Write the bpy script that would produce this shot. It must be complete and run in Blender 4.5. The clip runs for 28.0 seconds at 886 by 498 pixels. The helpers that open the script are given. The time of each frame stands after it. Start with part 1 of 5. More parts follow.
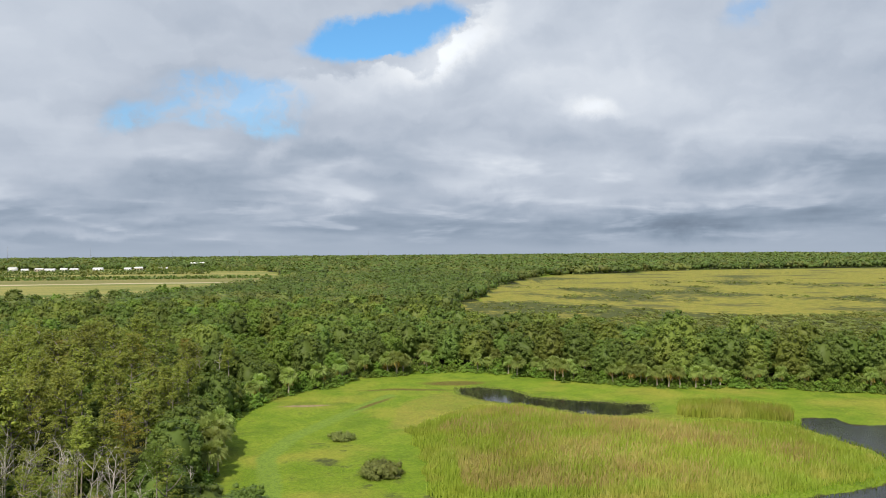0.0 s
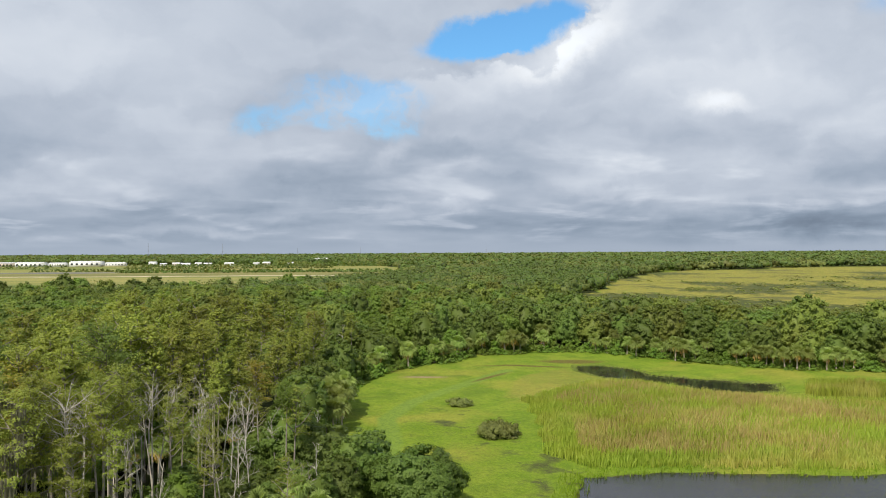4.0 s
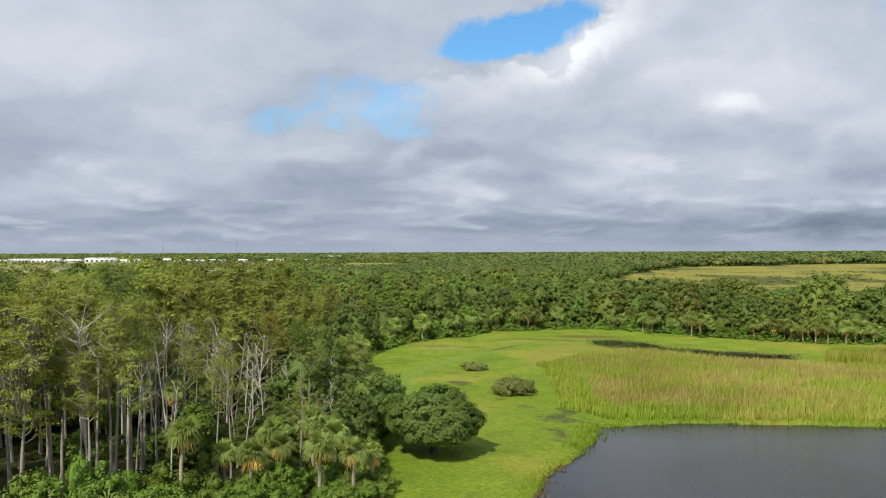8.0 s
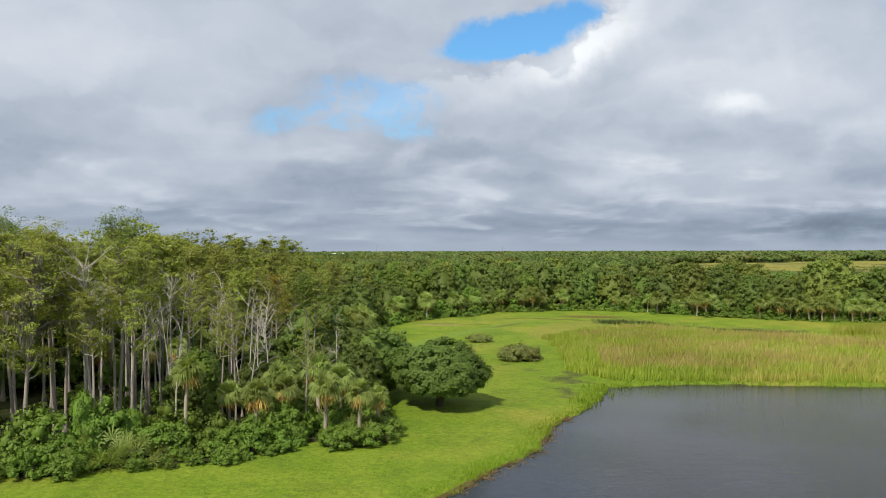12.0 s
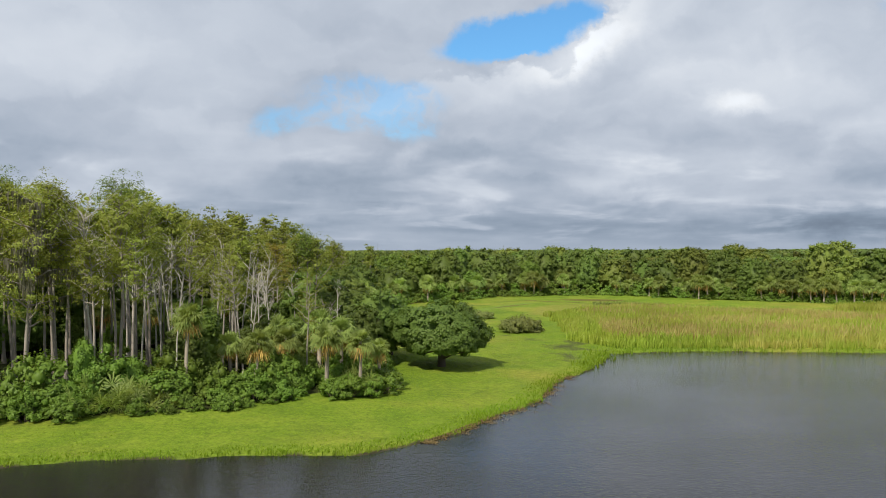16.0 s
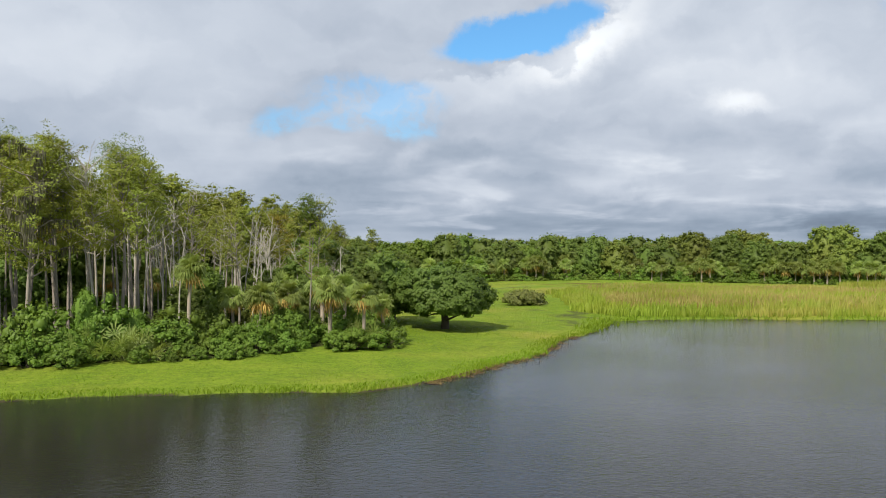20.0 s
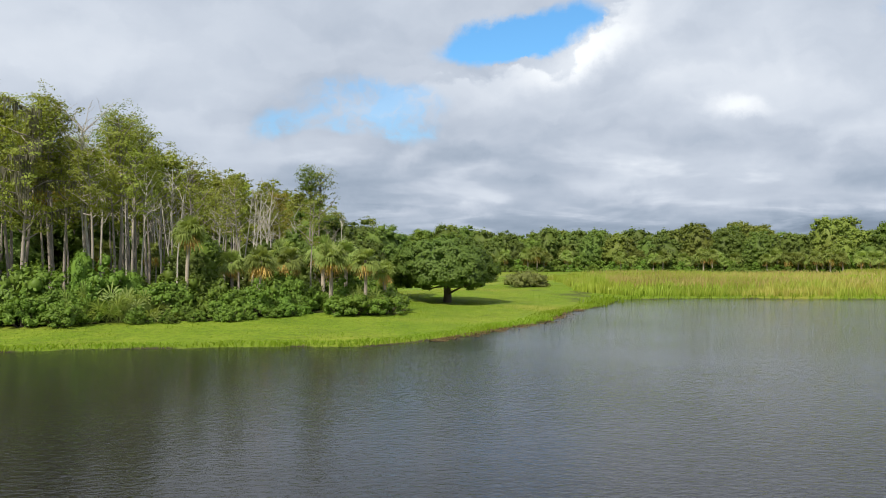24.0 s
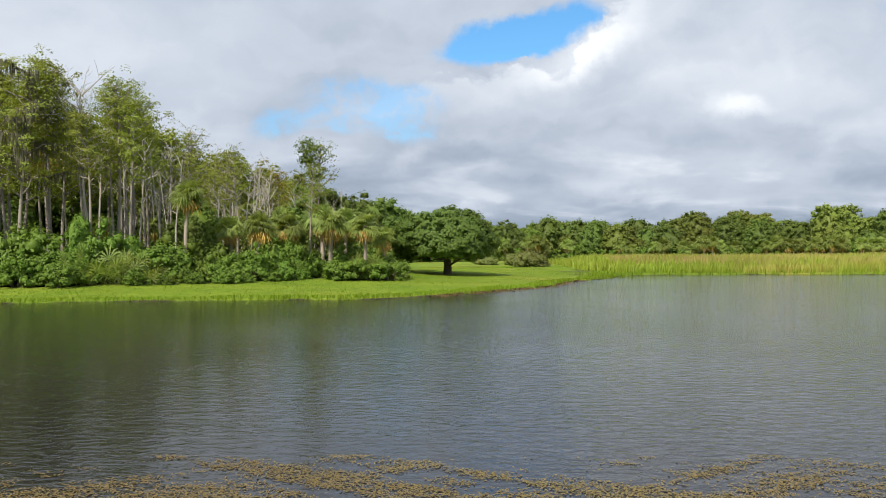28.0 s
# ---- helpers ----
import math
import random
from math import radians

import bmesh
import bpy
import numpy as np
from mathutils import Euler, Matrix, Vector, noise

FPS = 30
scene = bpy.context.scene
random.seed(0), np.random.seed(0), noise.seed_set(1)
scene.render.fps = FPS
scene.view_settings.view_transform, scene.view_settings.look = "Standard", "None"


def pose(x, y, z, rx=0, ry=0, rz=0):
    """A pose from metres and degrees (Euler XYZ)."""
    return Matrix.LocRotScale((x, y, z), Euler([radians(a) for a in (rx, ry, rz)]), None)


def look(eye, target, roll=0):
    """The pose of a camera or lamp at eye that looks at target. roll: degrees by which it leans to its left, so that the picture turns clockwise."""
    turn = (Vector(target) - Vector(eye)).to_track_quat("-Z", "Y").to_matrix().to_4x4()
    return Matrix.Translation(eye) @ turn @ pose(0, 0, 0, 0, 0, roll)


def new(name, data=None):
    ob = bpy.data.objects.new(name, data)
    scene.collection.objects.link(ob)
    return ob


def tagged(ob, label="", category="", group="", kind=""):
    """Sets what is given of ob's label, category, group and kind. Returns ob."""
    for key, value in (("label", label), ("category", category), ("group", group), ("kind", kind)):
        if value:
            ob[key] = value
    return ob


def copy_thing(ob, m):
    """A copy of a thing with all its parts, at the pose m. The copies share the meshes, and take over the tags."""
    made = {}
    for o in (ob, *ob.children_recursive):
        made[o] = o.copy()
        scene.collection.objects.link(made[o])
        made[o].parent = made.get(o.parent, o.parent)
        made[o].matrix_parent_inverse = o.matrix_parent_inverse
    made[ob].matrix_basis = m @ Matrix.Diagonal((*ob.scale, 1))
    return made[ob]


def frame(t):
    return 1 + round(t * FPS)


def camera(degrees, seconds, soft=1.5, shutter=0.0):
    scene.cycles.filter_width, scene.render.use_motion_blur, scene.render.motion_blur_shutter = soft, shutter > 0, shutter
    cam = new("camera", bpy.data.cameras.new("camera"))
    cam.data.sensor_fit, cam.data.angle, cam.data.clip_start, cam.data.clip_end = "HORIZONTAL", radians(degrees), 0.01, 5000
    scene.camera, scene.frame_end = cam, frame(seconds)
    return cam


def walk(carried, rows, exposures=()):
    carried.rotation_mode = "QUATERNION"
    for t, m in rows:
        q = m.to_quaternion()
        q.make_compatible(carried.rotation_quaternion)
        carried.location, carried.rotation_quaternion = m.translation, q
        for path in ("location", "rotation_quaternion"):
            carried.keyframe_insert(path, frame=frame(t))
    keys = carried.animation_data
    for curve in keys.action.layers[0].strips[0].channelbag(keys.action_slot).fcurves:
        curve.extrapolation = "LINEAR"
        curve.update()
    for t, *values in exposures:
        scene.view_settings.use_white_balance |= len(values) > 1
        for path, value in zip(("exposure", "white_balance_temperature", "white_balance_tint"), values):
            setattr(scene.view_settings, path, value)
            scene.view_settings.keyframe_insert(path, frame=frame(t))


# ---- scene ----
# camera and walk: a drone sinks from 38 m to 3 m over the lake, facing the far shore
cam = camera(56.0, 28.0, 1.0)
ROWS = [
    (0, 0.903, 2.635, 38.052, -8.353, 0.103, -0.432),
    (0.5, 1.016, 2.154, 37.884, -4.535, 0.100, -0.30),
    (1, 1.067, 1.677, 37.573, -2.779, 0.096, -0.29),
    (1.5, 1.023, 1.216, 37.116, -1.830, 0.090, -0.32),
    (2, 0.948, 0.806, 36.526, -1.244, 0.063, -0.40),
    (3, 0.907, 0.298, 34.474, -0.646, 0.049, -0.38),
    (6, 0.519, 1.099, 28.053, 0.285, 0.118, -0.251),
    (8, 0.379, 1.530, 24.615, 0.619, 0.128, -0.202),
    (10, 0.078, 2.044, 21.533, 0.761, 0.140, -0.142),
    (12, -0.034, 2.292, 18.869, 0.826, 0.141, -0.12),
    (15, -0.034, 2.480, 15.257, 0.890, 0.160, -0.18),
    (17, -0.094, 2.559, 13.101, 0.930, 0.153, -0.20),
    (19, -0.214, 2.787, 10.811, 0.988, 0.150, -0.28),
    (21, -0.452, 3.316, 8.717, 0.990, 0.150, -0.28),
    (24, -0.761, 4.463, 6.244, 0.919, 0.320, -0.12),
    (26, -0.779, 4.700, 4.611, 0.908, 0.320, -0.169),
    (28, -0.793, 4.919, 3.070, 0.914, 0.303, -0.24),
]


def aim(x, y, z, yaw, pitch, roll):
    a, b = radians(yaw), radians(pitch)
    return look((x, y, z), (x - 100 * math.sin(a), y + 100 * math.cos(a), z + 100 * math.tan(b)), roll)


walk(cam, [(r[0], aim(*r[1:])) for r in ROWS], [(0, 0.0), (10, 0.0), (14, -0.04), (18, 0.02), (21, 0.08), (24, 0.12), (28, 0.15)])

# ---------------------------------------------------------------- node helpers


def node(nt, kind, values=None, **props):
    n = nt.nodes.new(kind)
    for k, v in props.items():
        setattr(n, k, v)
    for k, v in (values or {}).items():
        if isinstance(v, bpy.types.NodeSocket):
            nt.links.new(v, n.inputs[k])
        else:
            n.inputs[k].default_value = v
    return n


def calc(nt, op, a, b=0.0, c=0.0, clamp=False):
    return node(nt, "ShaderNodeMath", {0: a, 1: b, 2: c}, operation=op, use_clamp=clamp).outputs[0]


def mixed(nt, fac, a, b, blend="MIX"):
    n = node(nt, "ShaderNodeMix", {0: fac, 6: a, 7: b}, data_type="RGBA", blend_type=blend)
    return n.outputs[2]


def ramp(nt, fac, stops, mode="LINEAR"):
    n = node(nt, "ShaderNodeValToRGB", {0: fac})
    n.color_ramp.interpolation = mode
    e = n.color_ramp.elements
    while len(e) < len(stops):
        e.new(0.5)
    for el, (p, c) in zip(e, stops):
        el.position, el.color = p, (*c, 1) if len(c) == 3 else c
    return n.outputs[0]


def fbm(nt, vec, scale, detail=4.0, rough=0.55, lac=2.0, dist=0.0):
    return node(nt, "ShaderNodeTexNoise", {"Vector": vec, "Scale": scale, "Detail": detail, "Roughness": rough, "Lacunarity": lac, "Distortion": dist}).outputs[0]


def smooth(nt, x, lo, hi):
    return node(nt, "ShaderNodeMapRange", {0: x, 1: lo, 2: hi, 3: 0.0, 4: 1.0}, interpolation_type="SMOOTHSTEP").outputs[0]


# ---------------------------------------------------------------- world: broken cloud over blue sky
SUN_AZ, SUN_EL = radians(207), radians(48)      # clockwise from +y, above the horizon
sun_from = Vector((math.sin(SUN_AZ) * math.cos(SUN_EL), math.cos(SUN_AZ) * math.cos(SUN_EL), math.sin(SUN_EL)))


def make_world():
    w = bpy.data.worlds.new("sky")
    w.use_nodes = True
    scene.world = w
    nt = w.node_tree
    nt.nodes.clear()
    d = node(nt, "ShaderNodeTexCoord").outputs["Generated"]
    sep = node(nt, "ShaderNodeSeparateXYZ", {0: d})
    dx, dy, dz = sep.outputs
    az = calc(nt, "ARCTAN2", dx, dy)
    el = calc(nt, "ARCSINE", dz)
    p0 = node(nt, "ShaderNodeCombineXYZ", {0: az, 1: el, 2: 0.0}).outputs[0]
    # ragged edges: the plane of the sky is warped by noise
    wob = node(nt, "ShaderNodeTexNoise", {"Vector": p0, "Scale": 12.0, "Detail": 8.0, "Roughness": 0.62}).outputs[1]
    wob = node(nt, "ShaderNodeVectorMath", {0: wob, 1: (0.5, 0.5, 0.5)}, operation="SUBTRACT").outputs[0]
    wob = node(nt, "ShaderNodeVectorMath", {0: wob, 1: (0.075, 0.055, 0)}, operation="MULTIPLY").outputs[0]
    p = node(nt, "ShaderNodeVectorMath", {0: p0, 1: wob}, operation="ADD").outputs[0]

    def blob(cx, cy, rx, ry, turn=0.0):
        m = node(nt, "ShaderNodeMapping", {0: p, 1: (cx, cy, 0), 2: (0, 0, radians(turn)), 3: (rx, ry, 1)}, vector_type="TEXTURE").outputs[0]
        ln = node(nt, "ShaderNodeVectorMath", {0: m}, operation="LENGTH").outputs[1]
        return smooth(nt, ln, 1.6, 0.0)

    def total(parts):
        acc = 0.0
        for k, b in parts:
            acc = calc(nt, "MULTIPLY_ADD", b, k, acc)
        return acc

    # cloud deck seen in perspective: streaks near the horizon, heaped masses higher up
    den = calc(nt, "ADD", calc(nt, "ABSOLUTE", dz), 0.12)
    q = node(nt, "ShaderNodeCombineXYZ", {0: calc(nt, "DIVIDE", dx, den), 1: calc(nt, "DIVIDE", dy, den), 2: 3.1}).outputs[0]
    n_deck = fbm(nt, q, 0.8, 4, 0.45, 2.1, 0.1)

    def heaps(shift):
        return node(nt, "ShaderNodeMapping", {0: p, 1: (0.9 + shift[0], 0.3 + shift[1], 0), 3: (3.4, 6.4, 1)}).outputs[0]

    n_puff, n_above = fbm(nt, heaps((0, 0)), 1.5, 5, 0.45, 2.1, 0.15), fbm(nt, heaps((-0.06, 0.13)), 1.5, 5, 0.45, 2.1, 0.15)
    n_mass = fbm(nt, heaps((3.3, 1.7)), 0.6, 3, 0.5)
    relief = calc(nt, "SUBTRACT", n_puff, n_above)
    e_in = calc(nt, "MULTIPLY", el, 3.3, clamp=True)
    base = ramp(nt, e_in, [(0.0, (0.46,) * 3), (0.04, (0.44,) * 3), (0.10, (0.41,) * 3), (0.20, (0.48,) * 3), (0.36, (0.535,) * 3), (0.6, (0.575,) * 3), (0.95, (0.60,) * 3)])
    amp = ramp(nt, e_in, [(0.0, (0.08,) * 3), (0.1, (0.60,) * 3), (0.3, (0.52,) * 3), (0.9, (0.24,) * 3)])
    rel = ramp(nt, e_in, [(0.0, (0.0,) * 3), (0.12, (0.26,) * 3), (0.35, (0.36,) * 3), (0.9, (0.26,) * 3)])
    mixn = calc(nt, "ADD", calc(nt, "ADD", calc(nt, "MULTIPLY", n_deck, 0.50), calc(nt, "MULTIPLY", n_puff, 0.35)), calc(nt, "MULTIPLY_ADD", n_mass, 0.5, -0.675))
    lum = calc(nt, "MULTIPLY_ADD", mixn, amp, base)
    lum = calc(nt, "MULTIPLY_ADD", relief, rel, lum)
    edge = calc(nt, "SUBTRACT", smooth(nt, n_puff, 0.485, 0.525), smooth(nt, n_puff, 0.525, 0.63))
    lum = calc(nt, "MULTIPLY_ADD", edge, calc(nt, "MULTIPLY", rel, 0.045), lum)
    lum = calc(nt, "ADD", lum, total([
        (0.075, blob(0.24, 0.125, 0.26, 0.085, 0)), (-0.07, blob(-0.14, 0.07, 0.10, 0.045, 0)), (0.14, blob(0.195, 0.258, 0.085, 0.034, 24)), (0.10, blob(0.135, 0.222, 0.11, 0.016, 22)), (0.10, blob(0.30, 0.20, 0.20, 0.07, 0)),
        (0.22, blob(0.325, 0.166, 0.032, 0.012, 5)), (0.14, blob(0.016, 0.055, 0.026, 0.008, 0)), (0.10, blob(0.21, 0.085, 0.11, 0.018, 3)), (0.12, blob(-0.06, 0.115, 0.03, 0.012, 30)),
        (0.08, blob(-0.42, 0.22, 0.20, 0.05, 0)), (0.09, blob(-0.45, 0.085, 0.06, 0.016, 8)), (0.09, blob(0.46, 0.13, 0.06, 0.02, 10)), (-0.17, blob(0.45, 0.032, 0.16, 0.020, 3)),
        (-0.10, blob(-0.21, 0.155, 0.05, 0.026, 30)), (-0.09, blob(0.035, 0.115, 0.06, 0.014, 0)), (-0.07, blob(-0.16, 0.078, 0.11, 0.026, 0)), (0.08, blob(-0.27, 0.024, 0.10, 0.006, 0)), (-0.08, blob(0.18, 0.16, 0.10, 0.022, 10))]))
    # heaped edges: rounded billows at two sizes
    def billow(sx, sy, scale, detail=2.5):
        m = node(nt, "ShaderNodeMapping", {0: p, 3: (sx, sy, 1)}).outputs[0]
        v = node(nt, "ShaderNodeTexVoronoi", {"Vector": m, "Scale": scale, "Detail": detail, "Roughness": 0.55, "Smoothness": 0.6}, feature="SMOOTH_F1")
        return calc(nt, "SUBTRACT", 0.42, v.outputs["Distance"])

    b_big, b_small = billow(1.0, 1.5, 9.0), billow(1.0, 1.6, 26.0)
    heap = calc(nt, "MULTIPLY", smooth(nt, el, 0.05, 0.13), smooth(nt, az, -0.30, 0.02))
    lum = calc(nt, "MULTIPLY_ADD", calc(nt, "MULTIPLY_ADD", b_small, 0.5, b_big), calc(nt, "MULTIPLY", heap, 0.07), calc(nt, "MULTIPLY_ADD", heap, 0.030, lum))

    # rows of small heaps with lit tops and flat grey bases towards the horizon
    def row(shift, sx, sy):
        return fbm(nt, node(nt, "ShaderNodeMapping", {0: p0, 1: (2.2, shift, 0), 3: (sx, sy, 1)}).outputs[0], 1.0, 4, 0.5, 2.0, 0.3)

    for sx, sy, lo, hi, k in ((6.0, 20.0, 0.035, 0.16, 0.26), (9.0, 48.0, 0.008, 0.075, 0.22)):
        r0, r1 = row(0.0, sx, sy), row(0.28, sx, sy)
        win = calc(nt, "MULTIPLY", smooth(nt, el, lo - 0.012, lo + 0.02), smooth(nt, el, hi, hi * 0.55))
        lum = calc(nt, "MULTIPLY_ADD", calc(nt, "MULTIPLY", calc(nt, "SUBTRACT", r0, r1), win), k, lum)
        lum = calc(nt, "MULTIPLY_ADD", calc(nt, "MULTIPLY", smooth(nt, r0, 0.52, 0.66), win), 0.11, lum)
    # the sunlit rim of the large heap under the blue opening
    psep = node(nt, "ShaderNodeSeparateXYZ", {0: p})
    s_in = calc(nt, "SUBTRACT", calc(nt, "MAXIMUM", calc(nt, "MULTIPLY_ADD", psep.outputs[0], 0.115, 0.2295), calc(nt, "MULTIPLY_ADD", psep.outputs[0], 1.35, 0.0614)), psep.outputs[1])
    s_in = calc(nt, "ADD", s_in, calc(nt, "MULTIPLY_ADD", b_big, 0.026, calc(nt, "MULTIPLY_ADD", b_small, 0.022, 0.004)))
    rim = calc(nt, "MULTIPLY", smooth(nt, s_in, -0.002, 0.010), calc(nt, "SUBTRACT", 1.0, smooth(nt, s_in, 0.008, 0.075)))
    lum = calc(nt, "MULTIPLY_ADD", calc(nt, "MULTIPLY", rim, blob(0.14, 0.235, 0.20, 0.075, 18)), 0.20, lum)
    tint = ramp(nt, lum, [(0.15, (0.72, 0.93, 1.26)), (0.34, (0.77, 0.955, 1.22)), (0.55, (0.875, 0.98, 1.15)), (0.85, (0.955, 1.0, 1.06))])
    lumc = node(nt, "ShaderNodeCombineColor", {0: lum, 1: lum, 2: lum}).outputs[0]
    cloud = mixed(nt, 1.0, tint, lumc, "MULTIPLY")

    # blue openings
    thin = calc(nt, "MULTIPLY", calc(nt, "SUBTRACT", n_puff, 0.5), -0.8)
    deep = total([(0.95, blob(0.030, 0.248, 0.062, 0.026, 6)), (0.95, blob(0.112, 0.262, 0.064, 0.024, 12))])
    veil = total([(0.95, blob(-0.135, 0.170, 0.095, 0.034, 4)), (0.85, blob(-0.085, 0.160, 0.058, 0.026, -8)), (0.85, blob(-0.22, 0.136, 0.050, 0.028, 20)), (0.40, blob(0.43, 0.232, 0.06, 0.018, 10)), (0.45, blob(0.49, 0.262, 0.05, 0.022, 10))])
    gap = calc(nt, "MAXIMUM", smooth(nt, calc(nt, "MULTIPLY", calc(nt, "ADD", deep, thin), calc(nt, "SUBTRACT", 1.0, smooth(nt, s_in, -0.006, 0.004))), 0.16, 0.60), calc(nt, "MULTIPLY", smooth(nt, calc(nt, "MULTIPLY_ADD", calc(nt, "SUBTRACT", n_deck, 0.5), -3.4, calc(nt, "MULTIPLY_ADD", thin, 2.0, veil)), 0.22, 0.80), calc(nt, "MULTIPLY", smooth(nt, veil, 0.02, 0.30), calc(nt, "MULTIPLY_ADD", smooth(nt, fbm(nt, p, 20.0, 5, 0.6), 0.38, 0.62), 0.52, 0.06))))
    nishita = node(nt, "ShaderNodeTexSky", sky_type="NISHITA", sun_disc=False, sun_elevation=SUN_EL, sun_rotation=SUN_AZ).outputs[0]
    blue = mixed(nt, 1.0, nishita, (0.078, 0.138, 0.172, 1), "MULTIPLY")
    low = smooth(nt, el, -0.06, -0.005)
    sky = mixed(nt, gap, cloud, blue)
    sky = mixed(nt, low, (0.06, 0.07, 0.05, 1), sky)
    bg = node(nt, "ShaderNodeBackground", {0: sky, 1: 1.0})
    out = node(nt, "ShaderNodeOutputWorld", {0: bg.outputs[0]})


make_world()
sun = new("sun", bpy.data.lights.new("sun", "SUN"))
sun.data.energy, sun.data.angle, sun.data.color = 5.0, radians(0.6), (1.0, 0.93, 0.80)
sun.matrix_world = look(sun_from * 300, (0, 0, 0))

# ---------------------------------------------------------------- materials


def shell(name):
    m = bpy.data.materials.new(name)
    m.use_nodes = True
    nt = m.node_tree
    nt.nodes.clear()
    return m, nt, node(nt, "ShaderNodeOutputMaterial")


def leaf_material(name, dark, light, see=0.30, rough=0.55, patch=None, patch_scale=0.2, patch_at=(0.5, 0.62)):
    """Leaves: colour differs from leaf to leaf, from plant to plant and in patches; some light shines through."""
    m, nt, out = shell(name)
    isl = node(nt, "ShaderNodeNewGeometry").outputs["Random Per Island"]
    pos = node(nt, "ShaderNodeNewGeometry").outputs["Position"]
    tone = node(nt, "ShaderNodeAttribute", attribute_name="tone").outputs["Fac"]
    rnd = calc(nt, "FRACT", calc(nt, "ADD", node(nt, "ShaderNodeObjectInfo").outputs["Random"], tone))
    c = mixed(nt, calc(nt, "MULTIPLY_ADD", isl, 0.44, 0.28), (*dark, 1), (*light, 1))
    n1, n2, n3 = fbm(nt, pos, 0.55, 3, 0.6), fbm(nt, pos, 0.10, 2, 0.5), fbm(nt, pos, 0.022, 3, 0.55)
    if patch:
        c = mixed(nt, smooth(nt, fbm(nt, pos, patch_scale, 4, 0.6), *patch_at), c, (*patch, 1))
    hsv = node(nt, "ShaderNodeHueSaturation", {"Hue": calc(nt, "ADD", calc(nt, "MULTIPLY", rnd, 0.020), calc(nt, "MULTIPLY_ADD", n2, 0.05, 0.464)), "Saturation": 1.0,
               "Value": calc(nt, "ADD", calc(nt, "MULTIPLY_ADD", rnd, 0.50, calc(nt, "MULTIPLY", n2, 0.5)), calc(nt, "MULTIPLY_ADD", n1, 0.30, calc(nt, "MULTIPLY_ADD", n3, 0.9, -0.03))), "Fac": 1.0, "Color": c}).outputs[0]
    b = node(nt, "ShaderNodeBsdfPrincipled", {"Base Color": hsv, "Roughness": rough, "Specular IOR Level": 0.25})
    tr = node(nt, "ShaderNodeBsdfTranslucent", {0: mixed(nt, 1.0, hsv, (1.25, 1.2, 0.7, 1), "MULTIPLY")})
    mx = node(nt, "ShaderNodeMixShader", {0: see, 1: b.outputs[0], 2: tr.outputs[0]})
    nt.links.new(mx.outputs[0], out.inputs[0])
    return m


def bark_material(name, dark, light, scale=1.0, rough=0.9):
    m, nt, out = shell(name)
    oc = node(nt, "ShaderNodeTexCoord").outputs["Object"]
    st = node(nt, "ShaderNodeMapping", {0: oc, 3: (9 * scale, 9 * scale, 0.9 * scale)}).outputs[0]
    n1, n2 = fbm(nt, st, 1.0, 6, 0.65), fbm(nt, oc, 0.6, 3)
    rnd = node(nt, "ShaderNodeObjectInfo").outputs["Random"]
    f = calc(nt, "ADD", calc(nt, "MULTIPLY", n1, 0.7), calc(nt, "MULTIPLY_ADD", n2, 0.6, -0.15), clamp=True)
    c = mixed(nt, f, (*dark, 1), (*light, 1))
    c = node(nt, "ShaderNodeHueSaturation", {"Value": calc(nt, "MULTIPLY_ADD", rnd, 0.5, 0.75), "Color": c}).outputs[0]
    bp = node(nt, "ShaderNodeBump", {"Strength": 0.6, "Distance": 0.03, "Height": n1}).outputs[0]
    b = node(nt, "ShaderNodeBsdfPrincipled", {"Base Color": c, "Roughness": rough, "Normal": bp, "Specular IOR Level": 0.15})
    nt.links.new(b.outputs[0], out.inputs[0])
    return m


def plain_material(name, col, rough=0.6, metal=0.0, vary=0.25, scale=0.4):
    m, nt, out = shell(name)
    oc = node(nt, "ShaderNodeTexCoord").outputs["Object"]
    n1 = fbm(nt, oc, scale, 5, 0.6)
    c = mixed(nt, n1, tuple(v * (1 - vary) for v in col) + (1,), tuple(min(1, v * (1 + vary)) for v in col) + (1,))
    b = node(nt, "ShaderNodeBsdfPrincipled", {"Base Color": c, "Roughness": rough, "Metallic": metal})
    nt.links.new(b.outputs[0], out.inputs[0])
    return m


M_OAK = leaf_material("oak_leaves", (0.082, 0.134, 0.025), (0.178, 0.238, 0.049), 0.42)
M_OLIVE = leaf_material("cypress_needles", (0.150, 0.188, 0.031), (0.308, 0.342, 0.063), 0.38)
M_OLIVE_BACK = leaf_material("woodland_cypress_needles", (0.118, 0.162, 0.028), (0.238, 0.282, 0.055), 0.38)
M_RUST = leaf_material("rusty_cypress_needles", (0.20, 0.185, 0.032), (0.33, 0.280, 0.050), 0.38)
M_PINE = leaf_material("fresh_leaves", (0.112, 0.190, 0.027), (0.215, 0.300, 0.052), 0.44)
M_VINE = leaf_material("vine_leaves", (0.074, 0.138, 0.017), (0.178, 0.264, 0.037), 0.30)
M_PALM = leaf_material("palm_fronds", (0.150, 0.215, 0.048), (0.340, 0.405, 0.120), 0.45, 0.5)
M_DEADPALM = leaf_material("dead_fronds", (0.42, 0.24, 0.065), (0.64, 0.44, 0.15), 0.3, 0.8)
M_SCRUB = leaf_material("scrub_leaves", (0.130, 0.165, 0.040), (0.250, 0.280, 0.078), 0.36)
M_FAR = leaf_material("far_leaves", (0.070, 0.115, 0.026), (0.135, 0.185, 0.042), 0.35, patch=(0.155, 0.175, 0.045), patch_scale=0.012)
